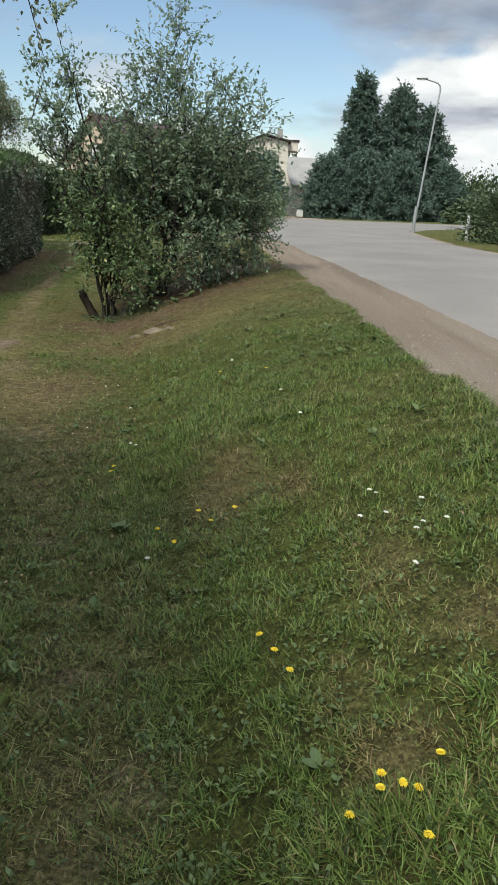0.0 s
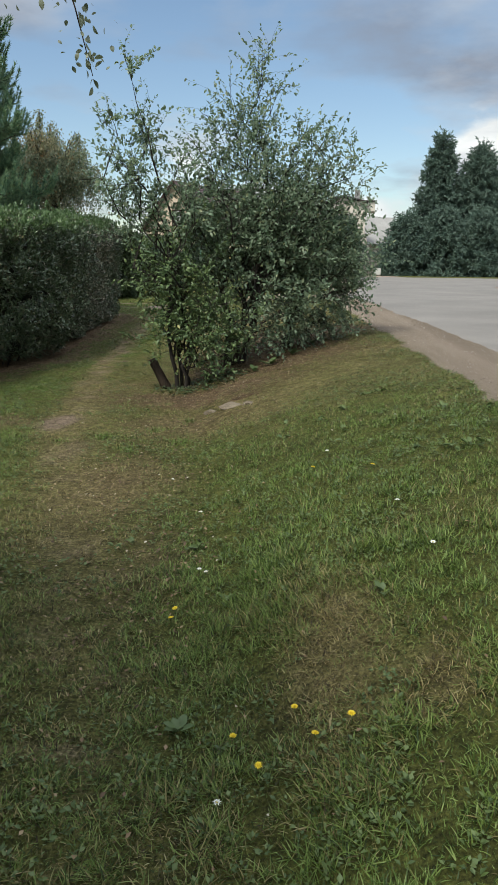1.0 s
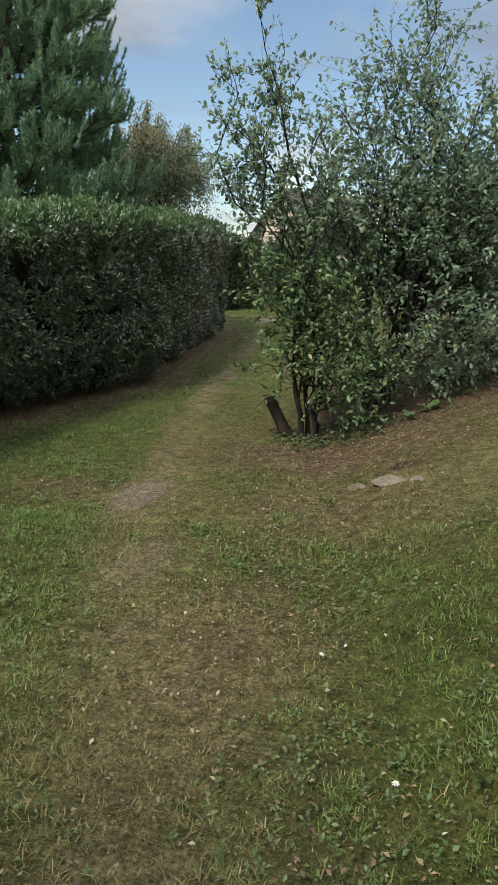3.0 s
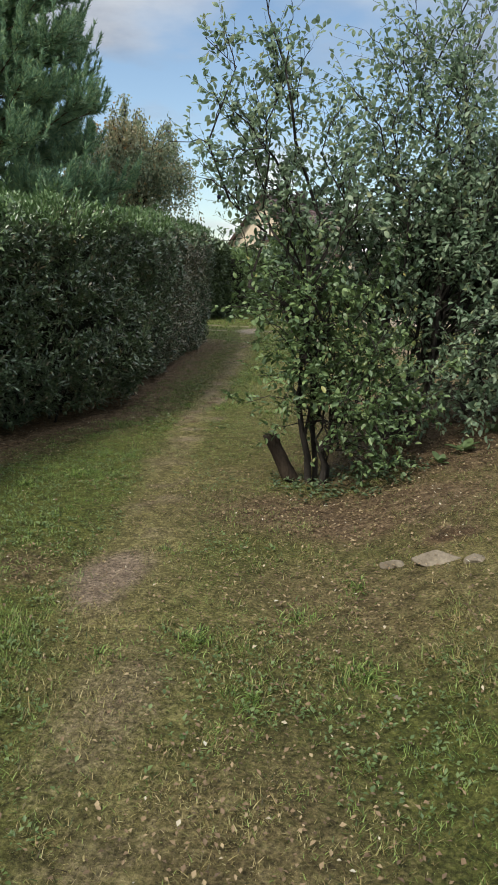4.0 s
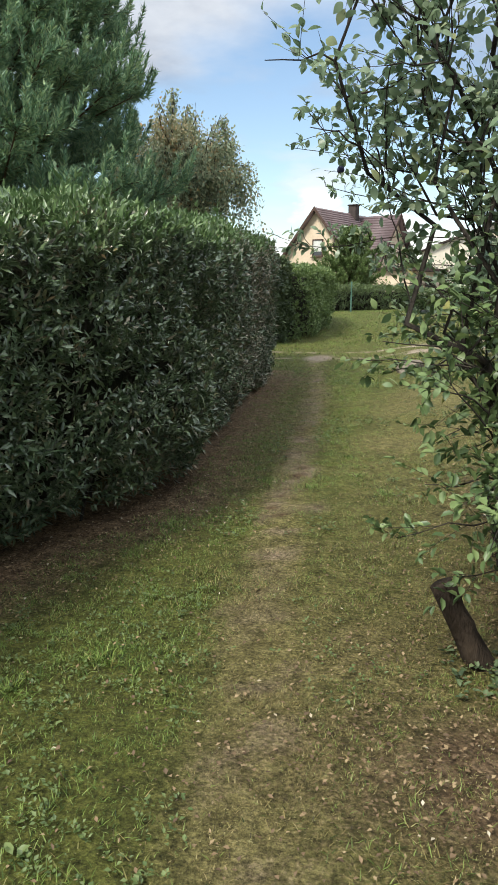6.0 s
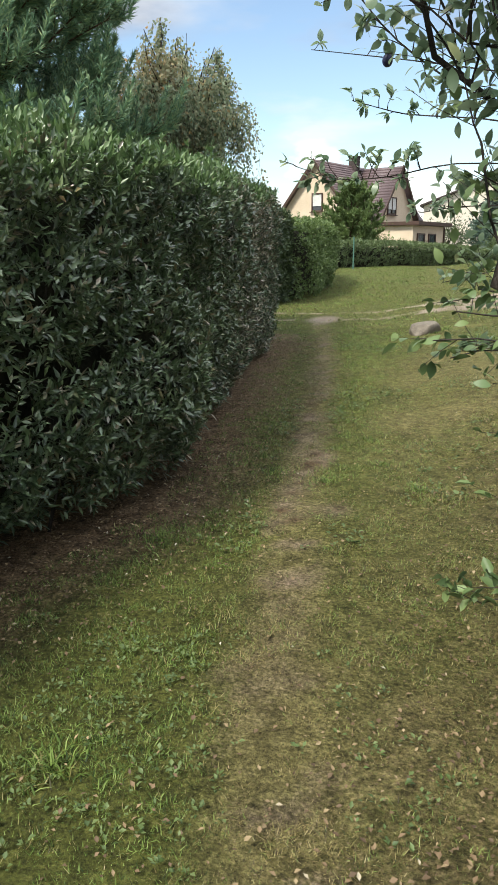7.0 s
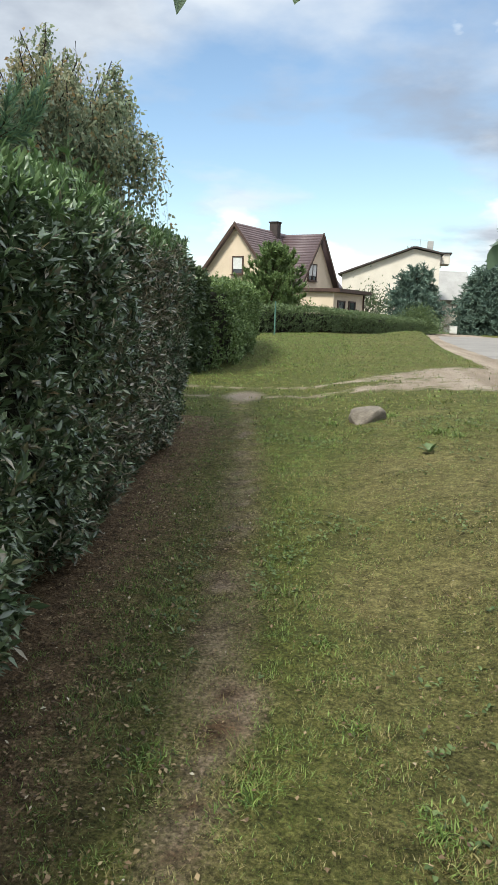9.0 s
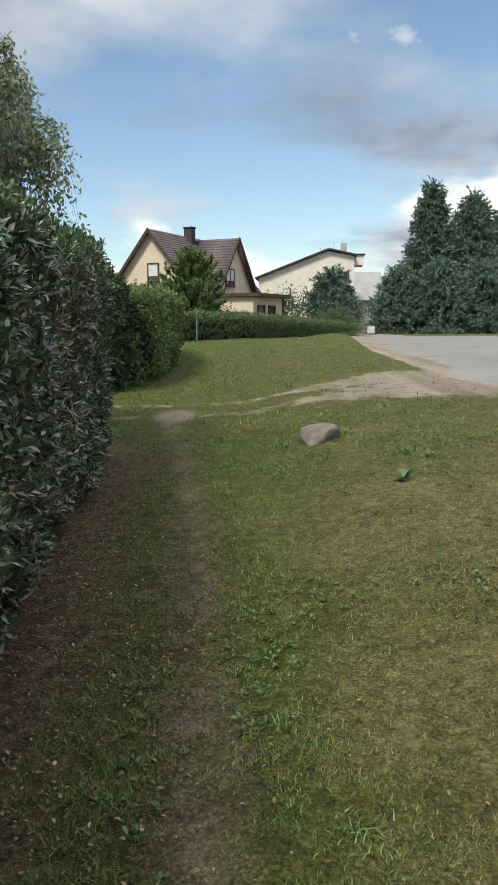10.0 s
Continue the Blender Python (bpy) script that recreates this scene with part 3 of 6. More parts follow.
def ground():
    def steps(stops):
        out = []
        for a, b, s in stops:
            out.append(np.arange(a, b, s))
        return np.concatenate(out)

    xs = steps([(-400, -60, 20), (-60, -12, 3), (-12, -6, 0.4), (-6, 3, 0.11), (3, 14, 0.3), (14, 60, 3), (60, 420, 20)])
    ys = steps([(-200, -20, 15), (-20, -1, 1.0), (-1, 14, 0.11), (14, 30, 0.16), (30, 60, 0.4), (60, 110, 1.5), (110, 900, 25)])
    X, Y = np.meshgrid(xs, ys)
    Z = height(X, Y)
    # the ground dips under the carriageway, which is a sheet of its own
    tarred = smooth01((X - verge_x(Y) - 1.5) / 0.3) * (1 - smooth01((X - far_verge_x(Y) + 0.2) / 0.15))
    Z = Z - 0.06 * tarred
    Z = Z + 0.012 * (fbm(X * 9, Y * 9, 5, 2) - 0.5) * (np.abs(X) < 14) * (Y < 40)
    dry, soil, litter, gravel = land_masks(X, Y)
    h, w = X.shape
    i = np.arange(h * w).reshape(h, w)
    f = np.stack([i[:-1, :-1], i[:-1, 1:], i[1:, 1:], i[1:, :-1]], axis=-1).reshape(-1, 4)
    v = np.stack([X, Y, Z], axis=-1).reshape(-1, 3)
    ob = link_mesh("ground", v, f, GROUND, smooth=True, attrs={"dry": dry.ravel(), "soil": soil.ravel(), "litter": litter.ravel(), "gravel": gravel.ravel(), "loam": loam_mask(X, Y).ravel()})
    return tagged(ob, "mown verge of green and straw-coloured grass with worn earth", "grass", kind="structure")


ground()


def road():
    ys = np.concatenate([np.arange(-60, 0, 4), np.arange(0, 60, 0.2), np.arange(60, 76, 2)])
    us = np.concatenate([[0, 0.02], np.linspace(0.06, 1, 14)])
    rows = []
    for y in ys:
        rough = 0.22 * (fbm(np.array(0.3), np.array(y * 0.6), 41) - 0.5) + 0.12 * (fbm(np.array(0.7), np.array(y * 4.1), 42) - 0.5)
        a = verge_x(y) + 0.85 + rough - 0.9 * float(smooth01(1 - abs(y - 26) / 4.0))
        b = far_verge_x(y) if y < 45 else 12 + (y - 45) * 0.6
        x = a + (b - a) * us
        crown = 0.05 * (1 - (2 * us - 1) ** 2)
        rows.append(np.stack([x, np.full_like(x, y), road_z(y) + 0.009 + crown - 0.03 * (us == 0)], axis=-1))
    v = np.concatenate(rows)
    h, w = len(ys), len(us)
    i = np.arange(h * w).reshape(h, w)
    f = np.stack([i[:-1, :-1], i[:-1, 1:], i[1:, 1:], i[1:, :-1]], axis=-1).reshape(-1, 4)
    tagged(link_mesh("road", v, f, ASPHALT, smooth=True), "pale worn asphalt road with crumbling gravel edge", "road", kind="structure")
    # side street that leaves to the right beyond the lamp
    v2, xs = [], np.linspace(12, 140, 30)
    for x in xs:
        for y in (57 + (x - 12) * 0.03, 72 + (x - 12) * 0.03):
            v2.append((x, y, road_z(y) + 0.05))
    i = np.arange(len(v2)).reshape(-1, 2)
    f = np.stack([i[:-1, 0], i[1:, 0], i[1:, 1], i[:-1, 1]], axis=-1)
    tagged(link_mesh("side_road", np.array(v2), f, ASPHALT), "pale asphalt side street joining the road", "road", kind="structure")


road()


# ---------------------------------------------------------------- hedges
def hedge(name, label, line, height_at, depth, leaf_mat, density, leaf_len, leaf_w, seed, gaps=0.25, core_in=0.3, top_mat=None, hollow=lambda s: 0.12 + 0.0 * s, rough=1.0, dead_lit_at=None, per=9):
    """A clipped hedge of short leafy shoots; its face runs along line (points x, y) and it lies to the left of it."""
    rng = np.random.default_rng(seed)
    line = np.asarray(line, dtype=float)
    seg = np.linalg.norm(np.diff(line, axis=0), axis=1)
    cum = np.concatenate([[0], np.cumsum(seg)])
    total = cum[-1]

    def at(s):
        return np.stack([np.interp(s, cum, line[:, 0]), np.interp(s, cum, line[:, 1])], axis=-1)

    def side(s):
        t = unit(at(np.minimum(s + 0.05, total)) - at(np.maximum(s - 0.05, 0)))
        return np.stack([-t[..., 1], t[..., 0]], axis=-1)   # points left, into the hedge

    root = thing(name, (*at(total / 2), float(height(*at(total / 2)))), label, "hedge")
    inv = Matrix.Translation(-root.location)
    hgt = float(np.mean(height_at(np.linspace(0, total, 9))))
    pts, nrm, wither = [], [], []
    for kind, area in [("front", total * hgt), ("top", total * depth), ("ends", depth * hgt * 2), ("back", total * hgt * 0.2)]:
        n = int(area * density / per)
        s, z, d = rng.uniform(0, total, n), rng.uniform(0.0, 1, n), rng.uniform(0, 1, n) * depth
        hh = height_at(s)
        keep = np.ones(n, bool)
        o = side(s)
        if kind == "front":
            swell = 0.36 * (fbm(s * 0.7, z * 1.5, seed, 3) - 0.5)
            clump = fbm(s * 3.2, z * 6.5, seed + 5, 2)
            inward = rough * (swell + 0.26 * (0.55 - clump)) + rng.exponential(0.035, n)
            inward = inward + 0.3 * np.clip((z - 0.86) / 0.14, 0, 1) ** 2 + hollow(s) * np.clip(1 - z * hh / 0.5, 0, 1)
            xy, zz = at(s) + o * inward[:, None], z * hh
            m = np.concatenate([-o, np.full((n, 1), 0.45)], axis=1)
            # thin places where the darkened core shows, and a ragged hem
            keep = (clump > gaps * rng.uniform(0.75, 1.25, n)) & (zz > 0.55 * hollow(s) * fbm(s * 2.7, 0.0 * s, seed + 9, 3))
        elif kind == "back":
            xy, zz = at(s) + o * (depth - 0.05 + rng.normal(0, 0.05, n))[:, None], z * hh
            m = np.concatenate([o, np.full((n, 1), 0.3)], axis=1)
        elif kind == "top":
            xy = at(s) + o * d[:, None]
            lump = fbm(s * 2.6, d * 2.6, seed + 3, 3) - 0.5
            zz = hh + 0.24 * lump - rng.exponential(0.05, n) - 0.16 * np.exp(-d / 0.14) + 0.2 * (rng.uniform(0, 1, n) > 0.97) * rng.uniform(0, 1, n)
            m = np.concatenate([rng.normal(0, 0.3, (n, 2)), np.ones((n, 1))], axis=1)
        else:
            far = rng.uniform(0, 1, n) > 0.5
            s = np.where(far, total, 0.0)
            o = side(s)
            t = np.stack([o[:, 1], -o[:, 0]], axis=-1)
            out = np.where(far, 1.0, -1.0)[:, None]
            bow = 0.25 * (1 - (2 * d / depth - 1) ** 2) - 0.15 + 0.3 * (fbm(d * 3, z * 6, seed + 11, 2) - 0.55) - rng.exponential(0.04, n)
            xy, zz = at(s) + o * d[:, None] + t * out * bow[:, None], z * height_at(s)
            m = np.concatenate([t * out, np.full((n, 1), 0.4)], axis=1)
        p = np.column_stack([xy, zz + height(xy[:, 0], xy[:, 1]) + 0.02])
        pts.append(p[keep])
        nrm.append(m[keep])
        w = np.zeros(n) if dead_lit_at is None else dead_lit_at(s, z)
        wither.append(w[keep])
    base, m, wither = np.concatenate(pts), unit(np.concatenate(nrm)), np.concatenate(wither)
    # each shoot leans out and up and carries its leaves along itself
    axis = unit(m * 0.8 + rng.normal(0, 0.45, m.shape) + [0, 0, 0.35])
    k = np.repeat(np.arange(len(base)), per)
    u = np.tile(np.linspace(0, 1, per), len(base)) + rng.normal(0, 0.06, len(k))
    p = base[k] + axis[k] * (u * leaf_len * 1.7 - leaf_len * 0.9)[:, None] + rng.normal(0, 0.006, (len(k), 3))
    d = unit(axis[k] * (0.35 + 0.5 * u)[:, None] + unit(rng.normal(0, 1, (len(k), 3))) * 0.85)
    up = unit(m[k] * 0.5 + rng.normal(0, 0.45, d.shape) + [0, 0, 0.75])
    L = leaf_len * rng.uniform(0.65, 1.25, len(k))
    W = leaf_w * rng.uniform(0.75, 1.2, len(k))
    # upward-facing leaves get the top colour, which has skylight mixed into it
    top_lit = (m[k, 2] > 0.75) if top_mat else np.zeros(len(k), bool)
    dead = (rng.uniform(0, 1, len(k)) < wither[k]) * 1.0
    buf = Buf()
    buf.cheap(p[~top_lit], d[~top_lit], up[~top_lit], L[~top_lit], W[~top_lit])
    fol = buf.link("foliage", leaf_mat, root, attrs={"dead": np.repeat(dead[~top_lit], 4)} if dead_lit_at else None)
    fol.matrix_parent_inverse = inv
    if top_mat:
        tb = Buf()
        tb.cheap(p[top_lit], unit(d[top_lit] + [0, 0, 0.5]), up[top_lit], L[top_lit], W[top_lit])
        tagged(tb.link("skylit_new_growth", top_mat, root, "new shoots on top, lighter green partly for skylight"), kind="stuff").matrix_parent_inverse = inv
    # solid core, its near-black colour standing in for the shaded inside
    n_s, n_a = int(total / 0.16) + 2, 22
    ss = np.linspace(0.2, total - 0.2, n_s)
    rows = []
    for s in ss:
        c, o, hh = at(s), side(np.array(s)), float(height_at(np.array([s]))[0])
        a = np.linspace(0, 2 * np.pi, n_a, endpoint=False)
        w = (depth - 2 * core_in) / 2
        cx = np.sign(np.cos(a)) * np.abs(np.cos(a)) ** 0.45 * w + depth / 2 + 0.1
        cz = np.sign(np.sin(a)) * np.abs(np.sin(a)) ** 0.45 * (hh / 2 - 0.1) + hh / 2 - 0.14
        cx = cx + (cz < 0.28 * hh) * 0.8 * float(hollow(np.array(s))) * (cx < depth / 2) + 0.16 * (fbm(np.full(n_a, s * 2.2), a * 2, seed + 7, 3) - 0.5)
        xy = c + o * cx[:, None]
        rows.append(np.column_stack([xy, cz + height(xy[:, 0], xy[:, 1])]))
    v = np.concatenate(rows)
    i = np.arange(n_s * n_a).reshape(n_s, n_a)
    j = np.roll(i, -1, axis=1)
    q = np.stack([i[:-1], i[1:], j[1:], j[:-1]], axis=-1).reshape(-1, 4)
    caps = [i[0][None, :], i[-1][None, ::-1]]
    core = link_mesh("shaded_core", v, [q, *caps], SHADED_CORE, root)
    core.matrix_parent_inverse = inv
    # stems and side twigs that show where the leaves are thin
    st = Buf()
    for s in rng.uniform(0.1, total - 0.1, int(total * 5)):
        b0 = at(np.array(s)) + side(np.array(s)) * (rng.uniform(0.12, 0.4) + float(hollow(np.array(s))))
        z0 = float(height(*b0))
        hh = float(height_at(np.array([s]))[0]) * rng.uniform(0.4, 0.95)
        a = np.linspace(0, 1, 5)[:, None]
        wob = np.cumsum(rng.normal(0, 0.05, (5, 2)), axis=0)
        st.tube(np.column_stack([b0 + wob, (z0 - 0.05 + a * hh)]), 0.012, 0.004, 4)
    so = tagged(st.link("stem", BARK, root), kind="stuff")
    so.matrix_parent_inverse = inv
    return root


# withered far stretch also stands in for sunlight on that part of the face
ys = np.linspace(6.5, 19.3, 12)
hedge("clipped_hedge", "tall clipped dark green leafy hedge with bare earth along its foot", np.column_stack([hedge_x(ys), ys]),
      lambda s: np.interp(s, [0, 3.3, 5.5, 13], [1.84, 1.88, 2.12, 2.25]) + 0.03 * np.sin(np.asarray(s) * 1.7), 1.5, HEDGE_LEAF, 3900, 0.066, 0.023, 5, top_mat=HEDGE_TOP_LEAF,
      hollow=lambda s: np.interp(s, [0, 6.0, 8.5, 13], [0.4, 0.28, 0.14, 0.1]), dead_lit_at=lambda s, z: np.clip(0.04 + 0.85 * np.exp(-((s - 10.2 - 1.2 * (z - 0.5)) / 2.0) ** 2) * (0.4 + 1.1 * (fbm(s * 2.5, z * 3, 77) - 0.35)), 0, 0.8))
hedge("hedge_beyond_track", "dark loose-leaved end of the hedge beyond the field track", [(-6.4, 24.2), (-5.9, 24.9), (-5.8, 25.6)],
      lambda s: 2.12 + 0.06 * np.sin(np.asarray(s) * 3), 1.5, FAR_LEAF, 900, 0.12, 0.065, 18, hollow=lambda s: 0.3 + 0.0 * s)
hedge("hedge_beyond_track", "clipped mid-green hedge standing beyond the field track", [(-5.7, 25.8), (-5.4, 27), (-5.5, 31), (-6.4, 36)],
      lambda s: 1.98 - 0.02 * np.asarray(s), 1.6, HEDGE2_LEAF, 800, 0.085, 0.044, 8)
hedge("street_hedge", "long clipped hedge in front of the yellow house", [(-7.2, 42.2), (-3.6, 50), (0.2, 62), (3.8, 74)],
      lambda s: 1.22 + 0.0 * np.asarray(s), 1.2, STREET_LEAF, 520, 0.1, 0.055, 9)


# ---------------------------------------------------------------- trees
def curve(p0, p1, lift, rng, k=6, wob=0.05):
    p0, p1 = np.asarray(p0, float), np.asarray(p1, float)
    t = np.linspace(0, 1, k)[:, None]
    ln = np.linalg.norm(p1 - p0)
    mid = (p0 + p1) / 2 + np.array([0, 0, lift * ln])
    pts = (1 - t) ** 2 * p0 + 2 * t * (1 - t) * mid + t * t * p1
    w = rng.normal(0, wob * ln, (k, 3)) * (t * (1 - t) * 3)
    return pts + w


def along(pts, u):
    k = len(pts) - 1
    i = min(int(u * k), k - 1)
    f = u * k - i
    return pts[i] * (1 - f) + pts[i + 1] * f


def broadleaf(name, label, base, stems, targets, rng, secs, twigs, per_twig, leaf, leaf_mat, twig_len=(0.22, 0.42), sec_len=(0.5, 1.0), trunk_r=0.06, up_bias=0.35, group="", fork=0.35, outward=None, smooth_leaf=True, lush=None, haze_z=0.0, thin_above=0.0):
    """A tree of stems from the ground, limbs to targets, side shoots, twigs and leaves along them."""
    root = thing(name, base, label, "tree", group)
    inv = Matrix.Translation(-root.location)
    wood, lv = Buf(), Buf()
    trunks = []
    for (dx, dy, top) in stems:
        foot = np.array(base) + [dx * 0.3, dy * 0.3, -0.08]
        tip = np.array(base) + [dx, dy, top]
        t = curve(foot, tip, 0.0, rng, 7, 0.06)
        wood.tube(t, trunk_r * rng.uniform(0.8, 1.15), trunk_r * 0.45, 8)
        trunks.append(t)
    centre = np.mean(np.array(targets), axis=0) if outward is None else np.array(outward)
    P, D = [], []
    for tg in targets:
        tg = np.array(tg, float)
        tr = min(trunks, key=lambda t: np.linalg.norm(t[-1] - tg) + rng.uniform(0, 0.4))
        start = along(tr, rng.uniform(fork, 1.0))
        limb = curve(start, tg, 0.12, rng, 8, 0.07)
        ln = np.linalg.norm(tg - start)
        wood.tube(limb, 0.005 + 0.0055 * ln, 0.0025, 5)
        n_sec = max(3, int(secs * ln / 1.5))
        shoots = [limb[3:]]
        for _ in range(n_sec):
            u = rng.uniform(0.25, 1.0)
            s0 = along(limb, u)
            d = unit(unit(tg - start) * 0.5 + unit(s0 - centre) * 0.4 + rng.normal(0, 0.6, 3) + [0, 0, up_bias])
            sec = curve(s0, s0 + d * rng.uniform(*sec_len) * (1.15 - 0.5 * u), 0.06, rng, 5, 0.06)
            wood.tube(sec, 0.0045, 0.0018, 4)
            shoots.append(sec)
        for sh in shoots:
            ln_s = np.linalg.norm(sh[-1] - sh[0])
            for _ in range(max(2, int(twigs * ln_s))):
                u = rng.uniform(0.1, 1.0)
                s0 = along(sh, u)
                d = unit(unit(sh[-1] - sh[0]) * 0.6 + rng.normal(0, 0.65, 3) + [0, 0, up_bias * 0.6])
                tl = rng.uniform(*twig_len)
                tw = curve(s0, s0 + d * tl, 0.03, rng, 3, 0.04)
                wood.tube(tw, 0.0017, 0.0009, 3)
                k = int(per_twig * rng.uniform(0.7, 1.2))
                uu = np.linspace(0.15, 1.0, k)[:, None]
                P.append(s0 + d * tl * uu + rng.normal(0, 0.008, (k, 3)))
                D.append(unit(d * 0.55 + rng.normal(0, 0.6, (k, 3)) + [0, 0, -0.1]))
    P, D = np.concatenate(P), np.concatenate(D)
    if thin_above:
        keep = rng.uniform(0, 1, len(P)) > 0.12 * smooth01((P[:, 2] - thin_above) / 0.9)
        P, D = P[keep], D[keep]
    L = leaf[0] * rng.uniform(0.65, 1.2, len(P))
    upv = unit(rng.normal(0, 0.55, P.shape) + [0, 0, 1])
    # upper leaves go to a paler material that has haze in its colour
    upper = P[:, 2] + rng.normal(0, 0.15, len(P)) > haze_z if lush else np.zeros(len(P), bool)
    near = ~upper & (P[:, 0] < -1.45) & (P[:, 2] > 1.2) & smooth_leaf
    far = ~upper & ~near
    (lv.leaves if smooth_leaf else lv.cheap)(P[far], D[far], upv[far], L[far], L[far] * leaf[1])
    if near.any():
        lv.round_leaves(P[near], D[near], upv[near], L[near], L[near] * leaf[1])
    w = wood.link("limb_framework", BARK, root, smooth=True)
    c = lv.link("crown", leaf_mat, root)
    made = [w, c]
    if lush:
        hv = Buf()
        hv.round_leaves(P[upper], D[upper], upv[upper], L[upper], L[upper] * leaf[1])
        made.append(hv.link("upper_crown", lush, root, "grey-green upper leaves, paled for haze"))
    for o in made:
        o.matrix_parent_inverse = inv
    return root


def dome(rng, c, r, n, zmin=-0.5):
    out = []
    while len(out) < n:
        v = rng.normal(size=3)
        v /= np.linalg.norm(v)
        if v[2] < zmin:
            continue
        out.append(np.array(c) + v * np.array(r) * rng.uniform(0.72, 1.0))
    return out


rng = np.random.default_rng(21)
# front plum with the stump at its foot: a leafy skirt, and long shoots reaching up over the path
tg = dome(rng, (-1.5, 10.05, 1.0), (0.5, 0.38, 0.45), 18, -0.9)
upright_shoots = [(-2.62, 9.9, 3.1), (-2.45, 9.9, 2.6), (-2.3, 9.9, 2.6), (-2.28, 10.1, 3.6), (-2.15, 10.0, 3.05), (-2.05, 10.0, 2.3), (-1.75, 10.1, 2.6), (-1.6, 10.5, 2.2)]
middle_limbs = [(-1.95, 9.85, 1.15), (-2.0, 9.95, 1.45), (-2.05, 10.1, 1.75), (-1.85, 9.8, 1.5), (-1.4, 9.8, 1.45), (-2.5, 10.05, 2.15), (-1.95, 9.9, 1.95), (-1.5, 9.95, 2.0), (-2.1, 10.1, 2.0), (-1.75, 10.4, 1.9), (-1.7, 10.3, 1.5), (-1.3, 10.4, 1.7)]
skirt = [(-1.9, 9.85, 0.85), (-1.55, 9.7, 0.65), (-1.25, 9.8, 0.65), (-1.45, 9.75, 0.45), (-1.15, 9.9, 0.45), (-1.0, 9.9, 0.85)]
tg += upright_shoots + middle_limbs + skirt
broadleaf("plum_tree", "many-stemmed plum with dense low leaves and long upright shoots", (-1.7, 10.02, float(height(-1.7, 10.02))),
          [(-0.2, -0.05, 1.3), (0.2, 0.05, 0.95), (-0.05, 0.2, 1.5), (0.1, -0.12, 0.7)], tg, rng, 8, 14, 10, (0.053, 0.54), PLUM_SHRUB_LEAF, sec_len=(0.28, 0.55), twig_len=(0.14, 0.28), trunk_r=0.026, fork=0.25, up_bias=0.25, lush=PLUM_LEAF, haze_z=1.75, thin_above=1.7)
# the larger plum behind it
tg = dome(rng, (-0.8, 11.0, 1.9), (0.85, 0.8, 0.9), 30, -0.75)
upright_shoots = [(-0.95, 11.0, 3.85), (-0.65, 11.0, 3.55), (-1.2, 10.9, 3.4), (-0.35, 10.95, 3.1), (0.15, 11.0, 2.85), (-0.8, 10.8, 3.1), (-0.2, 10.7, 2.5), (-1.6, 10.6, 2.85), (-1.35, 10.6, 3.1), (-1.75, 10.5, 2.45), (0.4, 11.1, 2.85), (0.5, 11.2, 2.45), (-1.5, 10.8, 2.55), (0.2, 11.0, 2.4), (-1.05, 10.7, 2.85), (-0.5, 10.6, 2.6), (-0.85, 10.5, 2.2), (-0.1, 10.8, 2.9)]
middle_limbs = [(-0.35, 10.4, 2.0), (-1.35, 10.6, 1.9), (-0.7, 10.25, 1.2), (0.0, 10.5, 1.1), (-1.5, 11.3, 1.6), (-1.8, 11.2, 1.65), (-1.75, 11.3, 2.1), (-1.1, 10.5, 1.5), (-0.6, 10.4, 1.6)]
skirt = [(-0.35, 10.4, 0.9), (-0.75, 10.35, 0.75), (-0.2, 10.6, 0.7), (-0.9, 10.3, 0.55), (-0.5, 10.35, 0.5), (-0.95, 10.5, 0.75), (-0.6, 10.75, 0.65), (-0.75, 10.95, 0.9), (-0.3, 10.95, 0.6)]
tg += upright_shoots + middle_limbs + skirt
plum = broadleaf("plum_tree", "spreading plum tree with grey-green leaves and upright shoots", (-1.15, 10.7, float(height(-1.15, 10.7))),
          [(-0.1, 0.1, 1.1), (0.35, 0.05, 1.2), (0.2, 0.3, 1.3)], tg, rng, 8, 14, 10, (0.055, 0.54), PLUM_LEAF, sec_len=(0.32, 0.65), trunk_r=0.06, fork=0.35, up_bias=0.36, thin_above=1.7)
tg = dome(rng, (0.0, 11.5, 1.5), (0.65, 0.85, 0.7), 24, -0.85)
tg += [(0.45, 11.3, 2.1), (0.55, 11.4, 1.2), (0.5, 11.5, 1.5), (0.45, 11.3, 0.95), (0.3, 11.1, 0.75), (0.0, 11.0, 0.75), (0.4, 11.6, 0.85), (-0.2, 11.0, 0.55), (0.2, 11.3, 0.65), (-0.1, 11.25, 0.5), (0.15, 11.5, 0.6), (-0.3, 11.6, 0.8)]
broadleaf("plum_tree", "leaning plum tree reaching over the roadside bank", (-0.6, 11.4, float(height(-0.6, 11.4))),
          [(0.3, -0.1, 0.9), (0.4, 0.2, 1.0)], tg, rng, 8, 14, 10, (0.055, 0.54), PLUM_LEAF, sec_len=(0.32, 0.65), trunk_r=0.055, fork=0.3, up_bias=0.28)
# boughs of a garden tree that hang over the verge
# unseen large-leaved crown, added and placed to throw shade on the left verge
tg = dome(rng, (-2.65, -0.9, 3.4), (1.4, 2.3, 1.3), 58, -0.9) + dome(rng, (-3.4, 0.6, 4.0), (1.3, 1.5, 0.8), 50, -0.6)
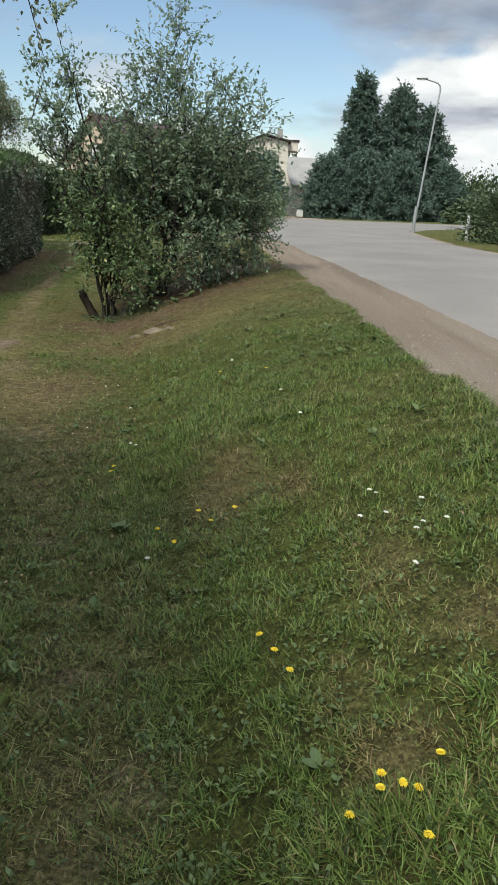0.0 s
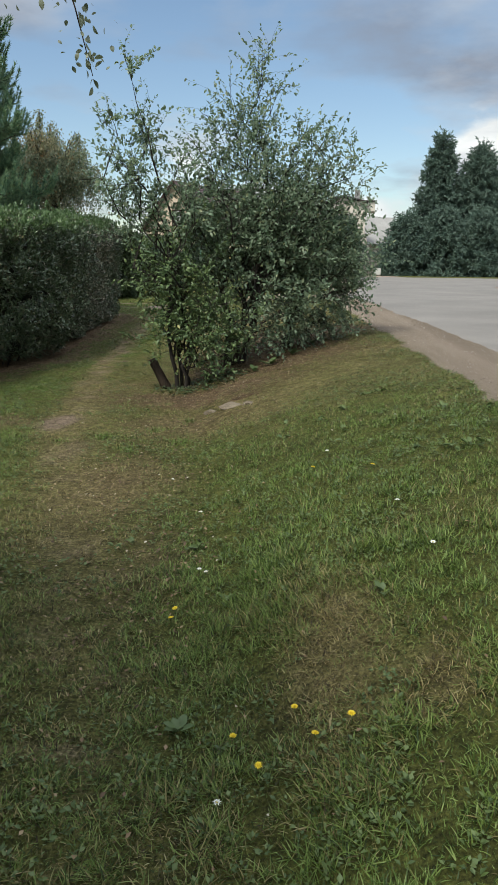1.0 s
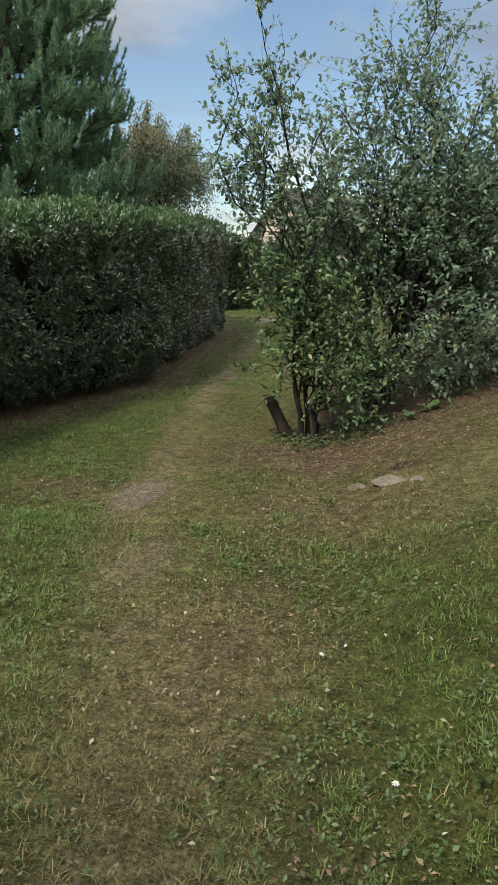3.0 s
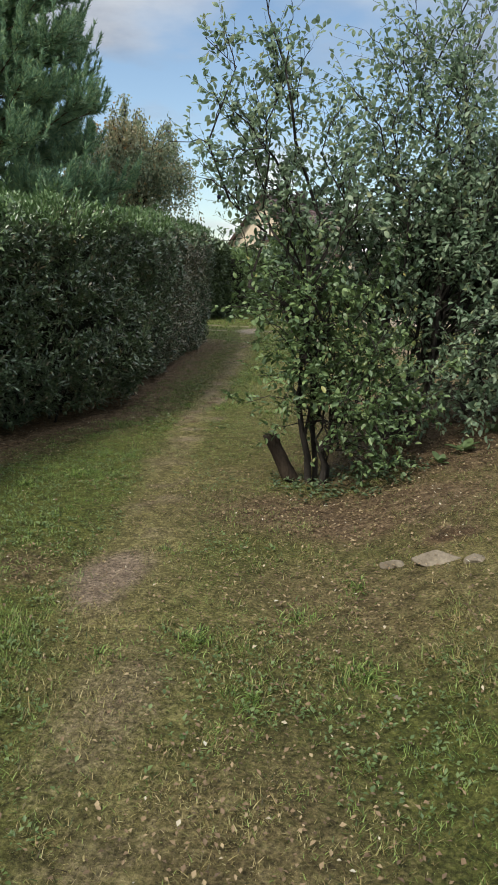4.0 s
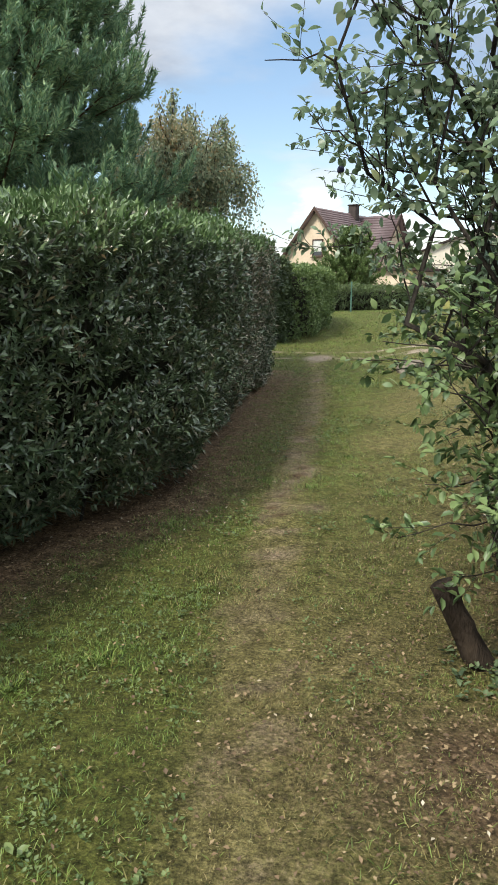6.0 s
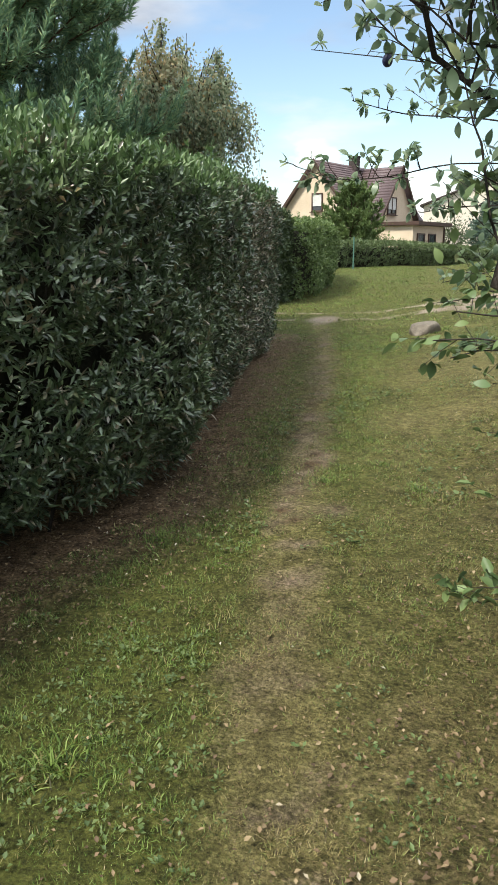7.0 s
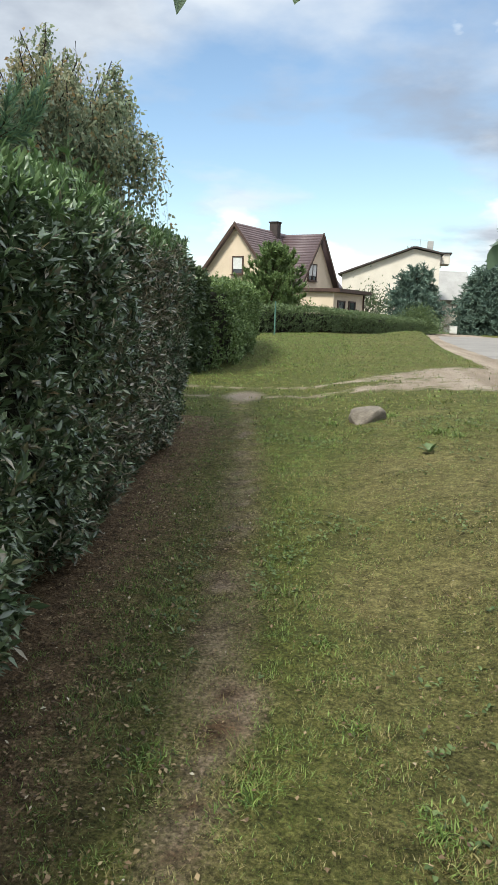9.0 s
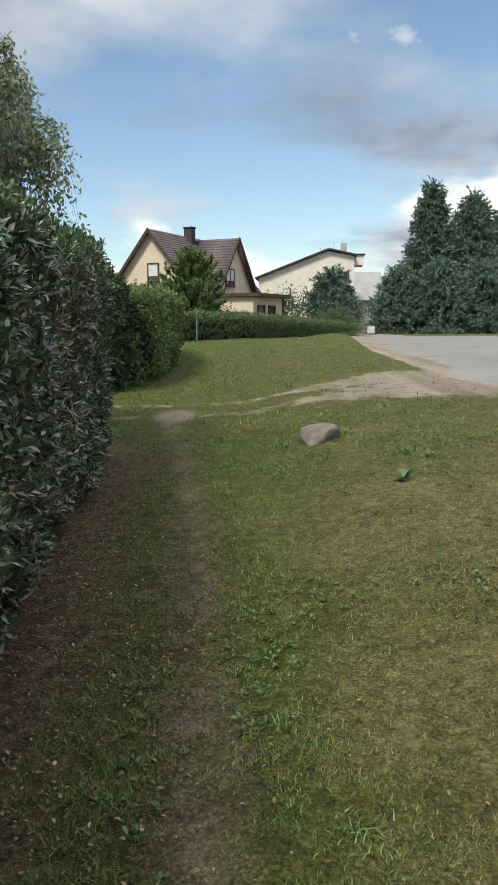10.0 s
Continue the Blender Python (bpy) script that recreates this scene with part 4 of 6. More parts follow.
over = broadleaf("overhanging_tree", "garden tree with pale drooping leafy shoots and an unseen shading crown", (-4.6, 0.6, float(height(-4.6, 0.6))),
                 [(1.6, -0.8, 3.2), (0.9, 0.6, 3.0)], tg, rng, 5, 7, 10, (0.2, 0.65), OVERHANG_LEAF, trunk_r=0.12, fork=0.6, up_bias=-0.1, smooth_leaf=False)


def hanging_shoot(parent, pts, rng, leaf, mat, n, spread=0.05, r=0.006):
    """A bough through pts with leaves thick along its hanging end."""
    pts = np.array(pts, float)
    t = np.linspace(0, 1, 14)
    s = np.linspace(0, 1, len(pts))
    path = np.column_stack([np.interp(t, s, pts[:, k]) for k in range(3)])
    path[1:-1] = (path[:-2] + 2 * path[1:-1] + path[2:]) / 4
    w, lv = Buf(), Buf()
    w.tube(path, r * 2, r * 0.3, 5)
    u = 1 - rng.uniform(0, 1, n) ** 1.15 * (0.6 if n > 12 else 0.3)
    p = np.array([along(path, min(v, 0.999)) for v in u]) + rng.normal(0, spread, (n, 3))
    d = unit(rng.normal(0, 0.6, (n, 3)) + unit(path[-1] - path[-4]) * 0.7)
    L = leaf[0] * rng.uniform(0.6, 1.2, n)
    lv.round_leaves(p, d, rng.normal(0, 0.6, (n, 3)) + [0, 0, 0.7], L, L * leaf[1])
    inv = Matrix.Translation(-parent.location)
    bough = w.link("bough", BARK, parent)
    leaves = lv.link("bough_leaves", mat, parent)
    for o in (bough, leaves):
        o.matrix_parent_inverse = inv


for pts, n in [([(-3.7, 1.2, 3.0), (-2.4, 4.0, 3.9), (-1.45, 4.4, 3.2), (-1.22, 4.5, 2.68), (-1.13, 4.54, 2.28)], 210),
               ([(-3.7, 1.2, 3.0), (-2.6, 4.0, 3.7), (-1.6, 4.5, 3.1), (-1.38, 4.5, 2.6)], 60),
               ([(-3.7, 1.2, 3.0), (-2.8, 3.9, 3.6), (-1.9, 4.6, 3.1), (-1.62, 4.6, 2.55)], 130),
               ([(-3.7, 1.2, 3.0), (-3.2, 4.6, 3.7), (-2.5, 5.4, 3.3), (-2.35, 5.6, 2.95)], 140)]:
    hanging_shoot(over, pts, rng, (0.036, 0.55), OVERHANG_LEAF, n)
# plum shoots that reach over the path, with leaves in bunches on short spurs
def fruiting_shoot(parent, pts, spurs, seed, leaf=0.053, r=0.005):
    """A bough through pts; spurs: where along it a bunch sits, the offset of its tip, and its number of leaves."""
    rng = np.random.default_rng(seed)
    pts = np.array(pts, float)
    t, s = np.linspace(0, 1, 16), np.linspace(0, 1, len(pts))
    path = np.column_stack([np.interp(t, s, pts[:, k]) for k in range(3)])
    path[1:-1] = (path[:-2] + 2 * path[1:-1] + path[2:]) / 4
    w, lv = Buf(), Buf()
    w.tube(path, r, r * 0.35, 6)
    P, D = [], []
    for u, off, n in spurs:
        a = along(path, min(u, 0.999))
        tip = a + np.array(off)
        spur = curve(a, tip, 0.15, rng, 4, 0.06)
        w.tube(spur, 0.0022, 0.0011, 4)
        way = unit(tip - a)
        for k in range(n):
            P.append(along(spur, 0.45 + 0.55 * (k + 1) / n - 1e-4))
            D.append(unit(way * 0.6 + unit(rng.normal(0, 1, 3)) * 0.8 + [0, 0, -0.12]))
    P, D = np.array(P), np.array(D)
    L = leaf * rng.uniform(0.6, 1.15, len(P))
    lv.round_leaves(P, D, rng.normal(0, 0.45, P.shape) + [0, 0, 1.0], L, L * 0.52)
    inv = Matrix.Translation(-parent.location)
    for o in (w.link("bough", BARK, parent, smooth=True), lv.link("bough_leaves", PLUM_LEAF, parent)):
        o.matrix_parent_inverse = inv


def spurs_along(rng, n, lo, hi, reach, leaves):
    return [(float(u), tuple(unit(rng.normal(0, 1, 3) * [1, 1, 0.6] + [0, 0, 0.55]) * rng.uniform(*reach)), int(rng.integers(*leaves))) for u in np.linspace(lo, hi, n)]


fruiting_shoot(plum, [(-1.5, 11.2, 1.72), (-2.0, 11.08, 1.86), (-2.4, 10.98, 1.875), (-2.64, 10.92, 1.82), (-2.83, 10.87, 1.81), (-2.99, 10.83, 1.862)],
               spurs_along(rng, 8, 0.5, 0.88, (0.04, 0.1), (4, 8)) + [(0.5, (-0.02, -0.08, 0.08), 5), (0.58, (0.02, -0.1, -0.025), 5), (0.64, (-0.06, 0.02, 0.1), 6), (0.7, (-0.05, -0.06, 0.08), 7), (0.74, (-0.04, -0.03, -0.025), 6),
                (0.8, (-0.07, 0.0, 0.09), 7), (0.84, (-0.05, -0.04, -0.025), 5), (0.46, (0.03, -0.06, -0.025), 6), (0.54, (0.0, 0.05, 0.09), 7), (0.61, (0.03, -0.07, 0.05), 7), (0.66, (0.02, -0.05, -0.025), 6), (0.68, (0.05, 0.02, 0.1), 6), (0.88, (-0.05, 0.03, 0.07), 5), (0.995, (-0.05, 0.0, 0.02), 4)], 301, leaf=0.048, r=0.0042)
for k, (pts, n) in enumerate([([(-1.6, 11.5, 1.9), (-2.2, 11.5, 2.1), (-2.62, 11.5, 2.14), (-2.85, 11.45, 2.2)], 7),
                              ([(-1.5, 11.4, 2.0), (-2.1, 11.4, 2.25), (-2.6, 11.45, 2.35), (-3.04, 11.45, 2.42)], 3),
                              ([(-1.5, 10.6, 1.8), (-2.1, 10.6, 1.95), (-2.4, 10.55, 2.05), (-2.62, 10.5, 2.2), (-2.8, 10.45, 2.4)], 13),
                              ([(-1.5, 11.6, 1.7), (-2.1, 11.7, 1.75), (-2.35, 11.7, 1.75), (-2.55, 11.7, 1.72)], 8),
                              ([(-1.6, 11.8, 1.4), (-2.1, 11.9, 1.45), (-2.4, 11.9, 1.38)], 5),
                              ([(-1.5, 11.2, 1.1), (-2.0, 11.2, 1.15), (-2.32, 11.2, 1.12)], 5)]):
    fruiting_shoot(plum, pts, spurs_along(rng, int(n * 1.6), 0.45, 0.99, (0.04, 0.11), (5, 9)), 310 + k)


def plum_fruit(at):
    bm = bmesh.new()
    bmesh.ops.create_uvsphere(bm, u_segments=16, v_segments=10, radius=0.017)
    bmesh.ops.scale(bm, vec=(1, 1, 1.2), verts=bm.verts)
    ob = part("plum_fruit", bm, PLUM_SKIN, plum, "dark blue ripe plum", smooth=True)
    ob.matrix_parent_inverse = Matrix.Translation(-plum.location)
    ob.location = at
    st = Buf()
    st.tube([(0, 0, 0.019), (0.004, 0.003, 0.05)], 0.0012, 0.0012, 5)
    st.link("fruit_stalk", BARK, ob)


plum_fruit((-2.63, 10.47, 2.13))


def conifer(name, label, base, tall, radius, needle_mat, rng, whorls, per, shoot, needles, needle_len, width, trunk_r, low=0.06, droop=-0.1, round_top=0.8, bark=PINE_BARK, skew=(0, 0)):
    """Trunk, whorls of limbs, and brushes of needles along the outer shoots."""
    root = thing(name, base, label, "tree")
    inv = Matrix.Translation(-root.location)
    wood, nd = Buf(), Buf()
    base = np.array(base, float)
    top = base + [skew[0], skew[1], tall]
    wood.tube(np.linspace(base - [0, 0, 0.2], top, 8), trunk_r, 0.02, 8)
    P, D = [], []
    for w in range(whorls):
        f = low + (1 - low) * (w + rng.uniform(-0.3, 0.3)) / whorls
        f = min(max(f, low), 0.985)
        p0 = base + (top - base) * f
        reach = radius * (1 - f ** (1.0 / round_top)) ** 0.8 * rng.uniform(0.8, 1.1) + 0.08 * radius
        n = per + int(rng.integers(0, 2))
        a0 = rng.uniform(0, 6.28)
        for k in range(n):
            a = a0 + 6.28 * k / n + rng.normal(0, 0.2)
            ln = reach * rng.uniform(0.65, 1.12)
            end = p0 + np.array([math.cos(a) * ln, math.sin(a) * ln, ln * (droop + 0.55 * f * abs(droop) + rng.normal(0, 0.08)) + (0.25 * ln if droop > 0 else 0)])
            limb = curve(p0, end, 0.1 if droop < 0 else -0.1, rng, 6, 0.03)
            wood.tube(limb, 0.012 + 0.018 * ln / max(radius, 1) , 0.006, 4)
            m = max(2, int(shoot * ln))
            for _ in range(m):
                u = rng.uniform(0.03, 1.0) ** 0.8
                s0 = along(limb, u)
                tl = needle_len * rng.uniform(2.2, 4.5) * (0.6 + 0.5 * (1 - u))
                if droop > 0:      # upright candles
                    tl = rng.uniform(0.2, 0.42)
                    d = unit(unit(end - p0) * 0.45 + rng.normal(0, 0.25, 3) + [0, 0, 0.8])
                else:
                    d = unit(unit(end - p0) * 0.6 + rng.normal(0, 0.5, 3) + [0, 0, 0.05])
                uu = rng.uniform(0, 1, needles)[:, None]
                P.append(s0 + d * tl * uu)
                D.append(unit(d * (1.0 if droop > 0 else 0.7) + rng.normal(0, 0.5, (needles, 3))))
    # leader
    uu = rng.uniform(0, 1, needles * 4)[:, None]
    P.append(top - [0, 0, tall * 0.05] + np.array([0, 0, tall * 0.07]) * uu)
    D.append(unit(rng.normal(0, 0.6, (needles * 4, 3)) + [0, 0, 0.7]))
    P, D = np.concatenate(P), np.concatenate(D)
    nd.needles(P, D, needle_len * rng.uniform(0.7, 1.3, len(P)), width, rng)
    w = wood.link("limb_framework", bark, root)
    c = nd.link("crown", needle_mat, root)
    for o in (w, c):
        o.matrix_parent_inverse = inv
    return root


def pine(name, label, base, tall, reach, rng, limbs):
    """A full pine: limbs that curve upwards, set thickly with long brushes of needles."""
    root = thing(name, base, label, "tree")
    inv = Matrix.Translation(-root.location)
    wood, nd = Buf(), Buf()
    base = np.array(base, float)
    wood.tube(np.linspace(base - [0, 0, 0.2], base + [0.1, 0, tall], 9), 0.16, 0.02, 9)
    P, D, S = [], [], []
    for k in range(limbs):
        f = 0.16 + 0.83 * (k + 0.5) / limbs
        a = k * 2.39996 + rng.normal(0, 0.15)
        ln = reach * min(1.0, 0.55 + 1.6 * f) * (1 - f ** 2.2) * rng.uniform(0.78, 1.08) + 0.25
        p0 = base + [0, 0, tall * f - 0.25 * ln]
        end = p0 + [math.cos(a) * ln, math.sin(a) * ln, ln * rng.uniform(0.2, 0.42)]
        limb = curve(p0, end, -0.1, rng, 7, 0.03)
        wood.tube(limb, 0.01 + 0.008 * ln, 0.006, 5)
        out = np.array([math.cos(a), math.sin(a), 0])
        for i in range(int(17 * ln) + 4):
            u = 1.0 if i == 0 else rng.uniform(0.15, 1.0) ** 0.75
            s0 = along(limb, min(u, 0.999))
            sidew = np.array([-out[1], out[0], 0]) * rng.choice((-1, 1)) * rng.uniform(0.1, 0.8)
            d0 = unit(out * 0.7 + sidew + [0, 0, rng.uniform(0.1, 0.6)])
            tl = rng.uniform(0.32, 0.62) * (1.15 - 0.35 * f)
            bend = s0 + d0 * tl * 0.5
            tip = bend + unit(d0 * 0.45 + [0, 0, 0.9]) * tl * 0.6
            wood.tube([s0, bend, tip], 0.006, 0.003, 3)
            n = int(230 * tl)
            v = rng.uniform(0, 1, n) ** 0.8
            pos = np.where(v[:, None] < 0.5, s0 + (bend - s0) * (v * 2)[:, None], bend + (tip - bend) * (v * 2 - 1)[:, None])
            ax = np.where(v[:, None] < 0.5, unit(bend - s0), unit(tip - bend))
            P.append(pos)
            D.append(unit(ax * 0.9 + unit(rng.normal(0, 1, (n, 3))) * 0.75))
            S.append(np.full(n, 1.0) - 0.25 * v)
    P, D, S = np.concatenate(P), np.concatenate(D), np.concatenate(S)
    nd.needles(P, D, 0.105 * S * rng.uniform(0.75, 1.2, len(P)), 0.017, rng)
    for o in (wood.link("limb_framework", PINE_BARK, root), nd.link("crown", PINE_NEEDLE, root)):
        o.matrix_parent_inverse = inv
    return root


rng = np.random.default_rng(5)
pine("pine_tree", "tall dense dark green pine with long brush-like shoots behind the hedge", (-7.65, 15.2, 0.0), 8.4, 2.1, rng, 225)


def weeping(name, label, base, tall, reach, rng, n_limb, strands, leaf_mat, per):
    root = thing(name, base, label, "tree")
    inv = Matrix.Translation(-root.location)
    wood, lv = Buf(), Buf()
    base = np.array(base, float)
    wood.tube(curve(base - [0, 0, 0.2], base + [0.1, 0, tall * 0.75], 0, rng, 7, 0.02), 0.14, 0.05, 8)
    P, D = [], []
    for k in range(n_limb):
        a, f = k * 2.4 + rng.normal(0, 0.2), math.sqrt((k + 0.5) / n_limb)
        p0 = base + [0, 0, tall * rng.uniform(0.35, 0.65)]
        e = base + [math.cos(a) * reach * f, math.sin(a) * reach * f, tall * (0.97 - 0.3 * f * f + rng.normal(0, 0.03))]
        limb = curve(p0, e, 0.25, rng, 7, 0.04)
        wood.tube(limb, 0.018, 0.005, 5)
        for _ in range(strands):
            s0 = along(limb, rng.uniform(0.4, 1.0))
            out = unit(np.array([math.cos(a), math.sin(a), 0]) + rng.normal(0, 0.7, 3)) * rng.uniform(0.15, 0.5)
            st = curve(s0, s0 + out * 0.8 + [0, 0, -rng.uniform(0.3, 1.0)], 0.3, rng, 6, 0.04)
            wood.tube(st, 0.0026, 0.0012, 3)
            for v in rng.uniform(0.05, 1, per):
                P.append(along(st, v) + rng.normal(0, 0.05, 3))
    P = np.array(P)
    D = unit(rng.normal(0, 0.6, P.shape) + [0, 0, -0.5])
    L = 0.066 * rng.uniform(0.6, 1.2, len(P))
    lv.cheap(P, D, rng.normal(size=P.shape), L, L * 0.6)
    w, c = wood.link("limb_framework", BARK, root), lv.link("crown", leaf_mat, root)
    for o in (w, c):
        o.matrix_parent_inverse = inv
    return root


weeping("weeping_birch", "weeping birch with drooping olive and rusty leaves behind the hedge", (-6.6, 19.4, 0.1), 4.85, 1.45, rng, 46, 24, BIRCH_LEAF, 30)

# evergreen group past the end of the road
GRP = "evergreens past the junction"
spruce = dict(needle_mat=SPRUCE_NEEDLE, rng=rng, droop=-0.25, bark=PINE_BARK)
for nm, lab, at, tall, rad, wh in [
        ("spruce_tree", "tall blue-green spruce with a pointed top", (17.2, 102, 0), 18.0, 5.4, 26),
        ("spruce_tree", "broad tall evergreen beside the pointed spruce", (22.5, 103, 0), 16.8, 6.0, 26),
        ("spruce_tree", "tall evergreen with a ragged crown", (26.5, 104, 0), 14.5, 5.6, 22)]:
    tagged(conifer(nm, lab, at, tall, rad, whorls=wh + 6, per=9, shoot=8, needles=13, needle_len=0.36, width=0.14, trunk_r=0.25, low=0.03, round_top=1.0 if tall > 17.5 else 0.72, **spruce), group=GRP)
for at, tall, rad in [((12.2, 95, 0), 7.6, 3.4), ((16.5, 94, 0), 8.4, 4.2), ((21.5, 95, 0), 8.0, 4.0), ((28.0, 98, 0), 7.0, 3.6)]:
    tagged(conifer("mountain_pine", "low bushy dark pine below the spruces", at, tall, rad, whorls=18, per=9, shoot=9, needles=13, needle_len=0.34, width=0.13, trunk_r=0.18, low=0.02, round_top=0.5, **spruce), group=GRP)


def bush(name, label, c, r, n_leaf, size, mat, rng, category="shrub"):
    """A leafy mound: clumps of leaves on an uneven dome with a twiggy inside."""
    root = thing(name, (c[0], c[1], c[2]), label, category)
    inv = Matrix.Translation(-root.location)
    lv, wood = Buf(), Buf()
    n_cl = max(30, n_leaf // 60)
    v = unit(rng.normal(size=(n_cl, 3)) * [1, 1, 1])
    v[:, 2] = np.abs(v[:, 2]) * 1.0 - 0.12
    rad = rng.uniform(0.62, 1.04, (n_cl, 1))
    centres = np.array([c[0], c[1], c[2]]) + v * rad * np.array([r[0], r[1], r[2]])
    cl = centres[rng.integers(0, n_cl, n_leaf)]
    spread = min(0.17 * np.mean(r), 0.7)
    p = cl + rng.normal(0, spread, (n_leaf, 3))
    p[:, 2] = np.maximum(p[:, 2], c[2] + 0.03)
    d = unit(p - np.array([c[0], c[1], c[2] + r[2] * 0.2]) + rng.normal(0, 0.8, p.shape))
    L = size * rng.uniform(0.6, 1.2, n_leaf)
    lv.cheap(p, d, rng.normal(size=p.shape) + [0, 0, 0.6], L, L * 0.6)
    for q in centres[:: max(1, n_cl // 40)]:
        wood.tube(curve(np.array(c) + rng.normal(0, 0.1 * r[0], 3) * [1, 1, 0] - [0, 0, 0.05], q, 0.1, rng, 5, 0.03), 0.02 + 0.012 * r[2], 0.006, 4)
    w, f = wood.link("limb_framework", BARK, root), lv.link("foliage", mat, root)
    for o in (w, f):
        o.matrix_parent_inverse = inv
    return root


def gz(x, y):
    return float(height(x, y))


bush("roadside_shrub", "rounded leafy roadside shrub across the road", (10.9, 27.5, 0.4), (2.0, 2.2, 3.0), 15000, 0.15, FAR_LEAF, rng)
bush("roadside_shrub", "rounded leafy roadside shrub across the road", (13.2, 30, 0.4), (2.4, 2.4, 3.5), 9000, 0.18, FAR_LEAF, rng)
conifer("garden_conifer", "bushy young pine in front of the yellow house", (-7.1, 50, gz(-7.1, 50)), 4.5, 1.9, HEDGE2_LEAF, rng, 16, 8, 9, 26, 0.2, 0.07, 0.12, low=0.04, round_top=0.6, droop=0.2)
bush("garden_shrub", "garden shrub beside the yellow house", (-6.4, 52.5, gz(-6.4, 52.5)), (1.4, 1.2, 2.4), 4000, 0.16, HEDGE2_LEAF, rng)
bush("garden_tree", "small loose-crowned tree between the houses", (-1.7, 78, 0.5), (2.3, 2.0, 4.4), 3500, 0.22, FAR_LEAF, rng, "tree")
tagged(conifer("garden_pine", "dark bushy pine before the pale house", (3.6, 84, 0.3), 6.2, 3.1, SPRUCE_NEEDLE, rng, 14, 8, 6, 20, 0.38, 0.13, 0.16, low=0.03, round_top=0.55, droop=-0.2))
bush("clipped_shrub", "rounded clipped shrub beside the street hedge", (3.7, 80, 0.3), (2.2, 1.6, 2.3), 7000, 0.16, STREET_LEAF, rng)
bush("distant_tree", "round-headed tree behind the pale house", (9.0, 135, 0.0), (6.0, 5.0, 13.0), 6000, 0.5, FAR_LEAF, rng, "tree")
for at, r in [((34, 112, 0), (6, 5, 7.5)), ((44, 118, 0), (7, 5, 6.5)), ((30, 86, 0), (5, 2.5, 3.0)), ((58, 120, 0), (9, 6, 8)), ((-24, 60, 0.5), (4, 4, 5)), ((-18, 46, 0.5), (3, 3, 4))]:
    bush("distant_tree", "distant garden trees and bushes", at, r, 4000, 0.48, FAR_LEAF, rng, "tree")


# ---------------------------------------------------------------- buildings
class House:
    """A frame of reference: u along the first axis, v along the second, on the ground plan."""

    def __init__(self, name, at, turn, label, group=""):
        self.root = thing(name, at, label, "house", group)
        self.root.rotation_euler = (0, 0, turn)

    def slab(self, name, pts, thick, mat, parent=None, label=""):
        """A plate through the four or more points, given thickness along its normal."""
        bm = bmesh.new()
        vs = [bm.verts.new(p) for p in pts]
        f = bm.faces.new(vs)
        f.normal_update()
        n = f.normal.copy()
        res = bmesh.ops.extrude_face_region(bm, geom=[f])
        for g in res["geom"]:
            if isinstance(g, bmesh.types.BMVert):
                g.co += n * thick
        bmesh.ops.recalc_face_normals(bm, faces=bm.faces)
        return part(name, bm, mat, parent or self.root, label)

    def solid(self, name, outline, axis, lo, hi, mat, parent=None, label=""):
        """Extrude a vertical outline [(s, z)] along axis 'u' or 'v' from lo to hi."""
        bm = bmesh.new()
        mk = (lambda s, z, t: (t, s, z)) if axis == "u" else (lambda s, z, t: (s, t, z))
        a = [bm.verts.new(mk(s, z, lo)) for s, z in outline]
        b = [bm.verts.new(mk(s, z, hi)) for s, z in outline]
        bm.faces.new(a)
        bm.faces.new(b)
        for i in range(len(a)):
            j = (i + 1) % len(a)
            bm.faces.new((a[i], a[j], b[j], b[i]))
        bmesh.ops.recalc_face_normals(bm, faces=bm.faces)
        return part(name, bm, mat, parent or self.root, label)

    def courses(self, name, p0, p1, q0, q1, mat, n=22):
        """A roof slope from eaves p0-p1 up to ridge q0-q1 in overlapping courses."""
        p0, p1, q0, q1 = (np.array(p, float) for p in (p0, p1, q0, q1))
        nrm = np.cross(p1 - p0, q0 - p0)
        nrm /= np.linalg.norm(nrm)
        if nrm[2] < 0:
            nrm = -nrm
        deck = np.array([p0, p1, q1, q0])
        deck = np.concatenate([deck - nrm * 0.004, deck - nrm * 0.08])
        shell = np.array([(0, 1, 2, 3), (4, 5, 6, 7), (0, 1, 5, 4), (1, 2, 6, 5), (2, 3, 7, 6), (3, 0, 4, 7)])
        roof = link_mesh(name, deck, shell, mat, self.root)
        for i in range(n):
            a, b = i / n, min((i + 1.08) / n, 1)
            lo0, lo1, hi0, hi1 = p0 + (q0 - p0) * a, p1 + (q1 - p1) * a, p0 + (q0 - p0) * b, p1 + (q1 - p1) * b
            v = np.array([lo0, lo1, hi1, hi0, lo0 + nrm * 0.036, lo1 + nrm * 0.036, hi1 + nrm * 0.022, hi0 + nrm * 0.022])
            link_mesh("tile_course", v, shell, mat, roof)
        return roof

    def window(self, face, s, t, z, w, h, blind=True, bars=1):
        """face 'v' looks along -v at v = t, centred on u = s; face 'u' looks along +u at u = t, centred on v = s."""
        def put(ds, dt, dz):
            return (s + ds, t - dt, z + dz) if face == "v" else (t + dt, s + ds, z + dz)

        def size(ws, wt, wz):
            return (ws, wt, wz) if face == "v" else (wt, ws, wz)

        pane = part("window", box_bm(size(w, 0.04, h), put(0, 0.02, 0)), GLASS, self.root, "dark window with brown frame")
        fr = 0.09
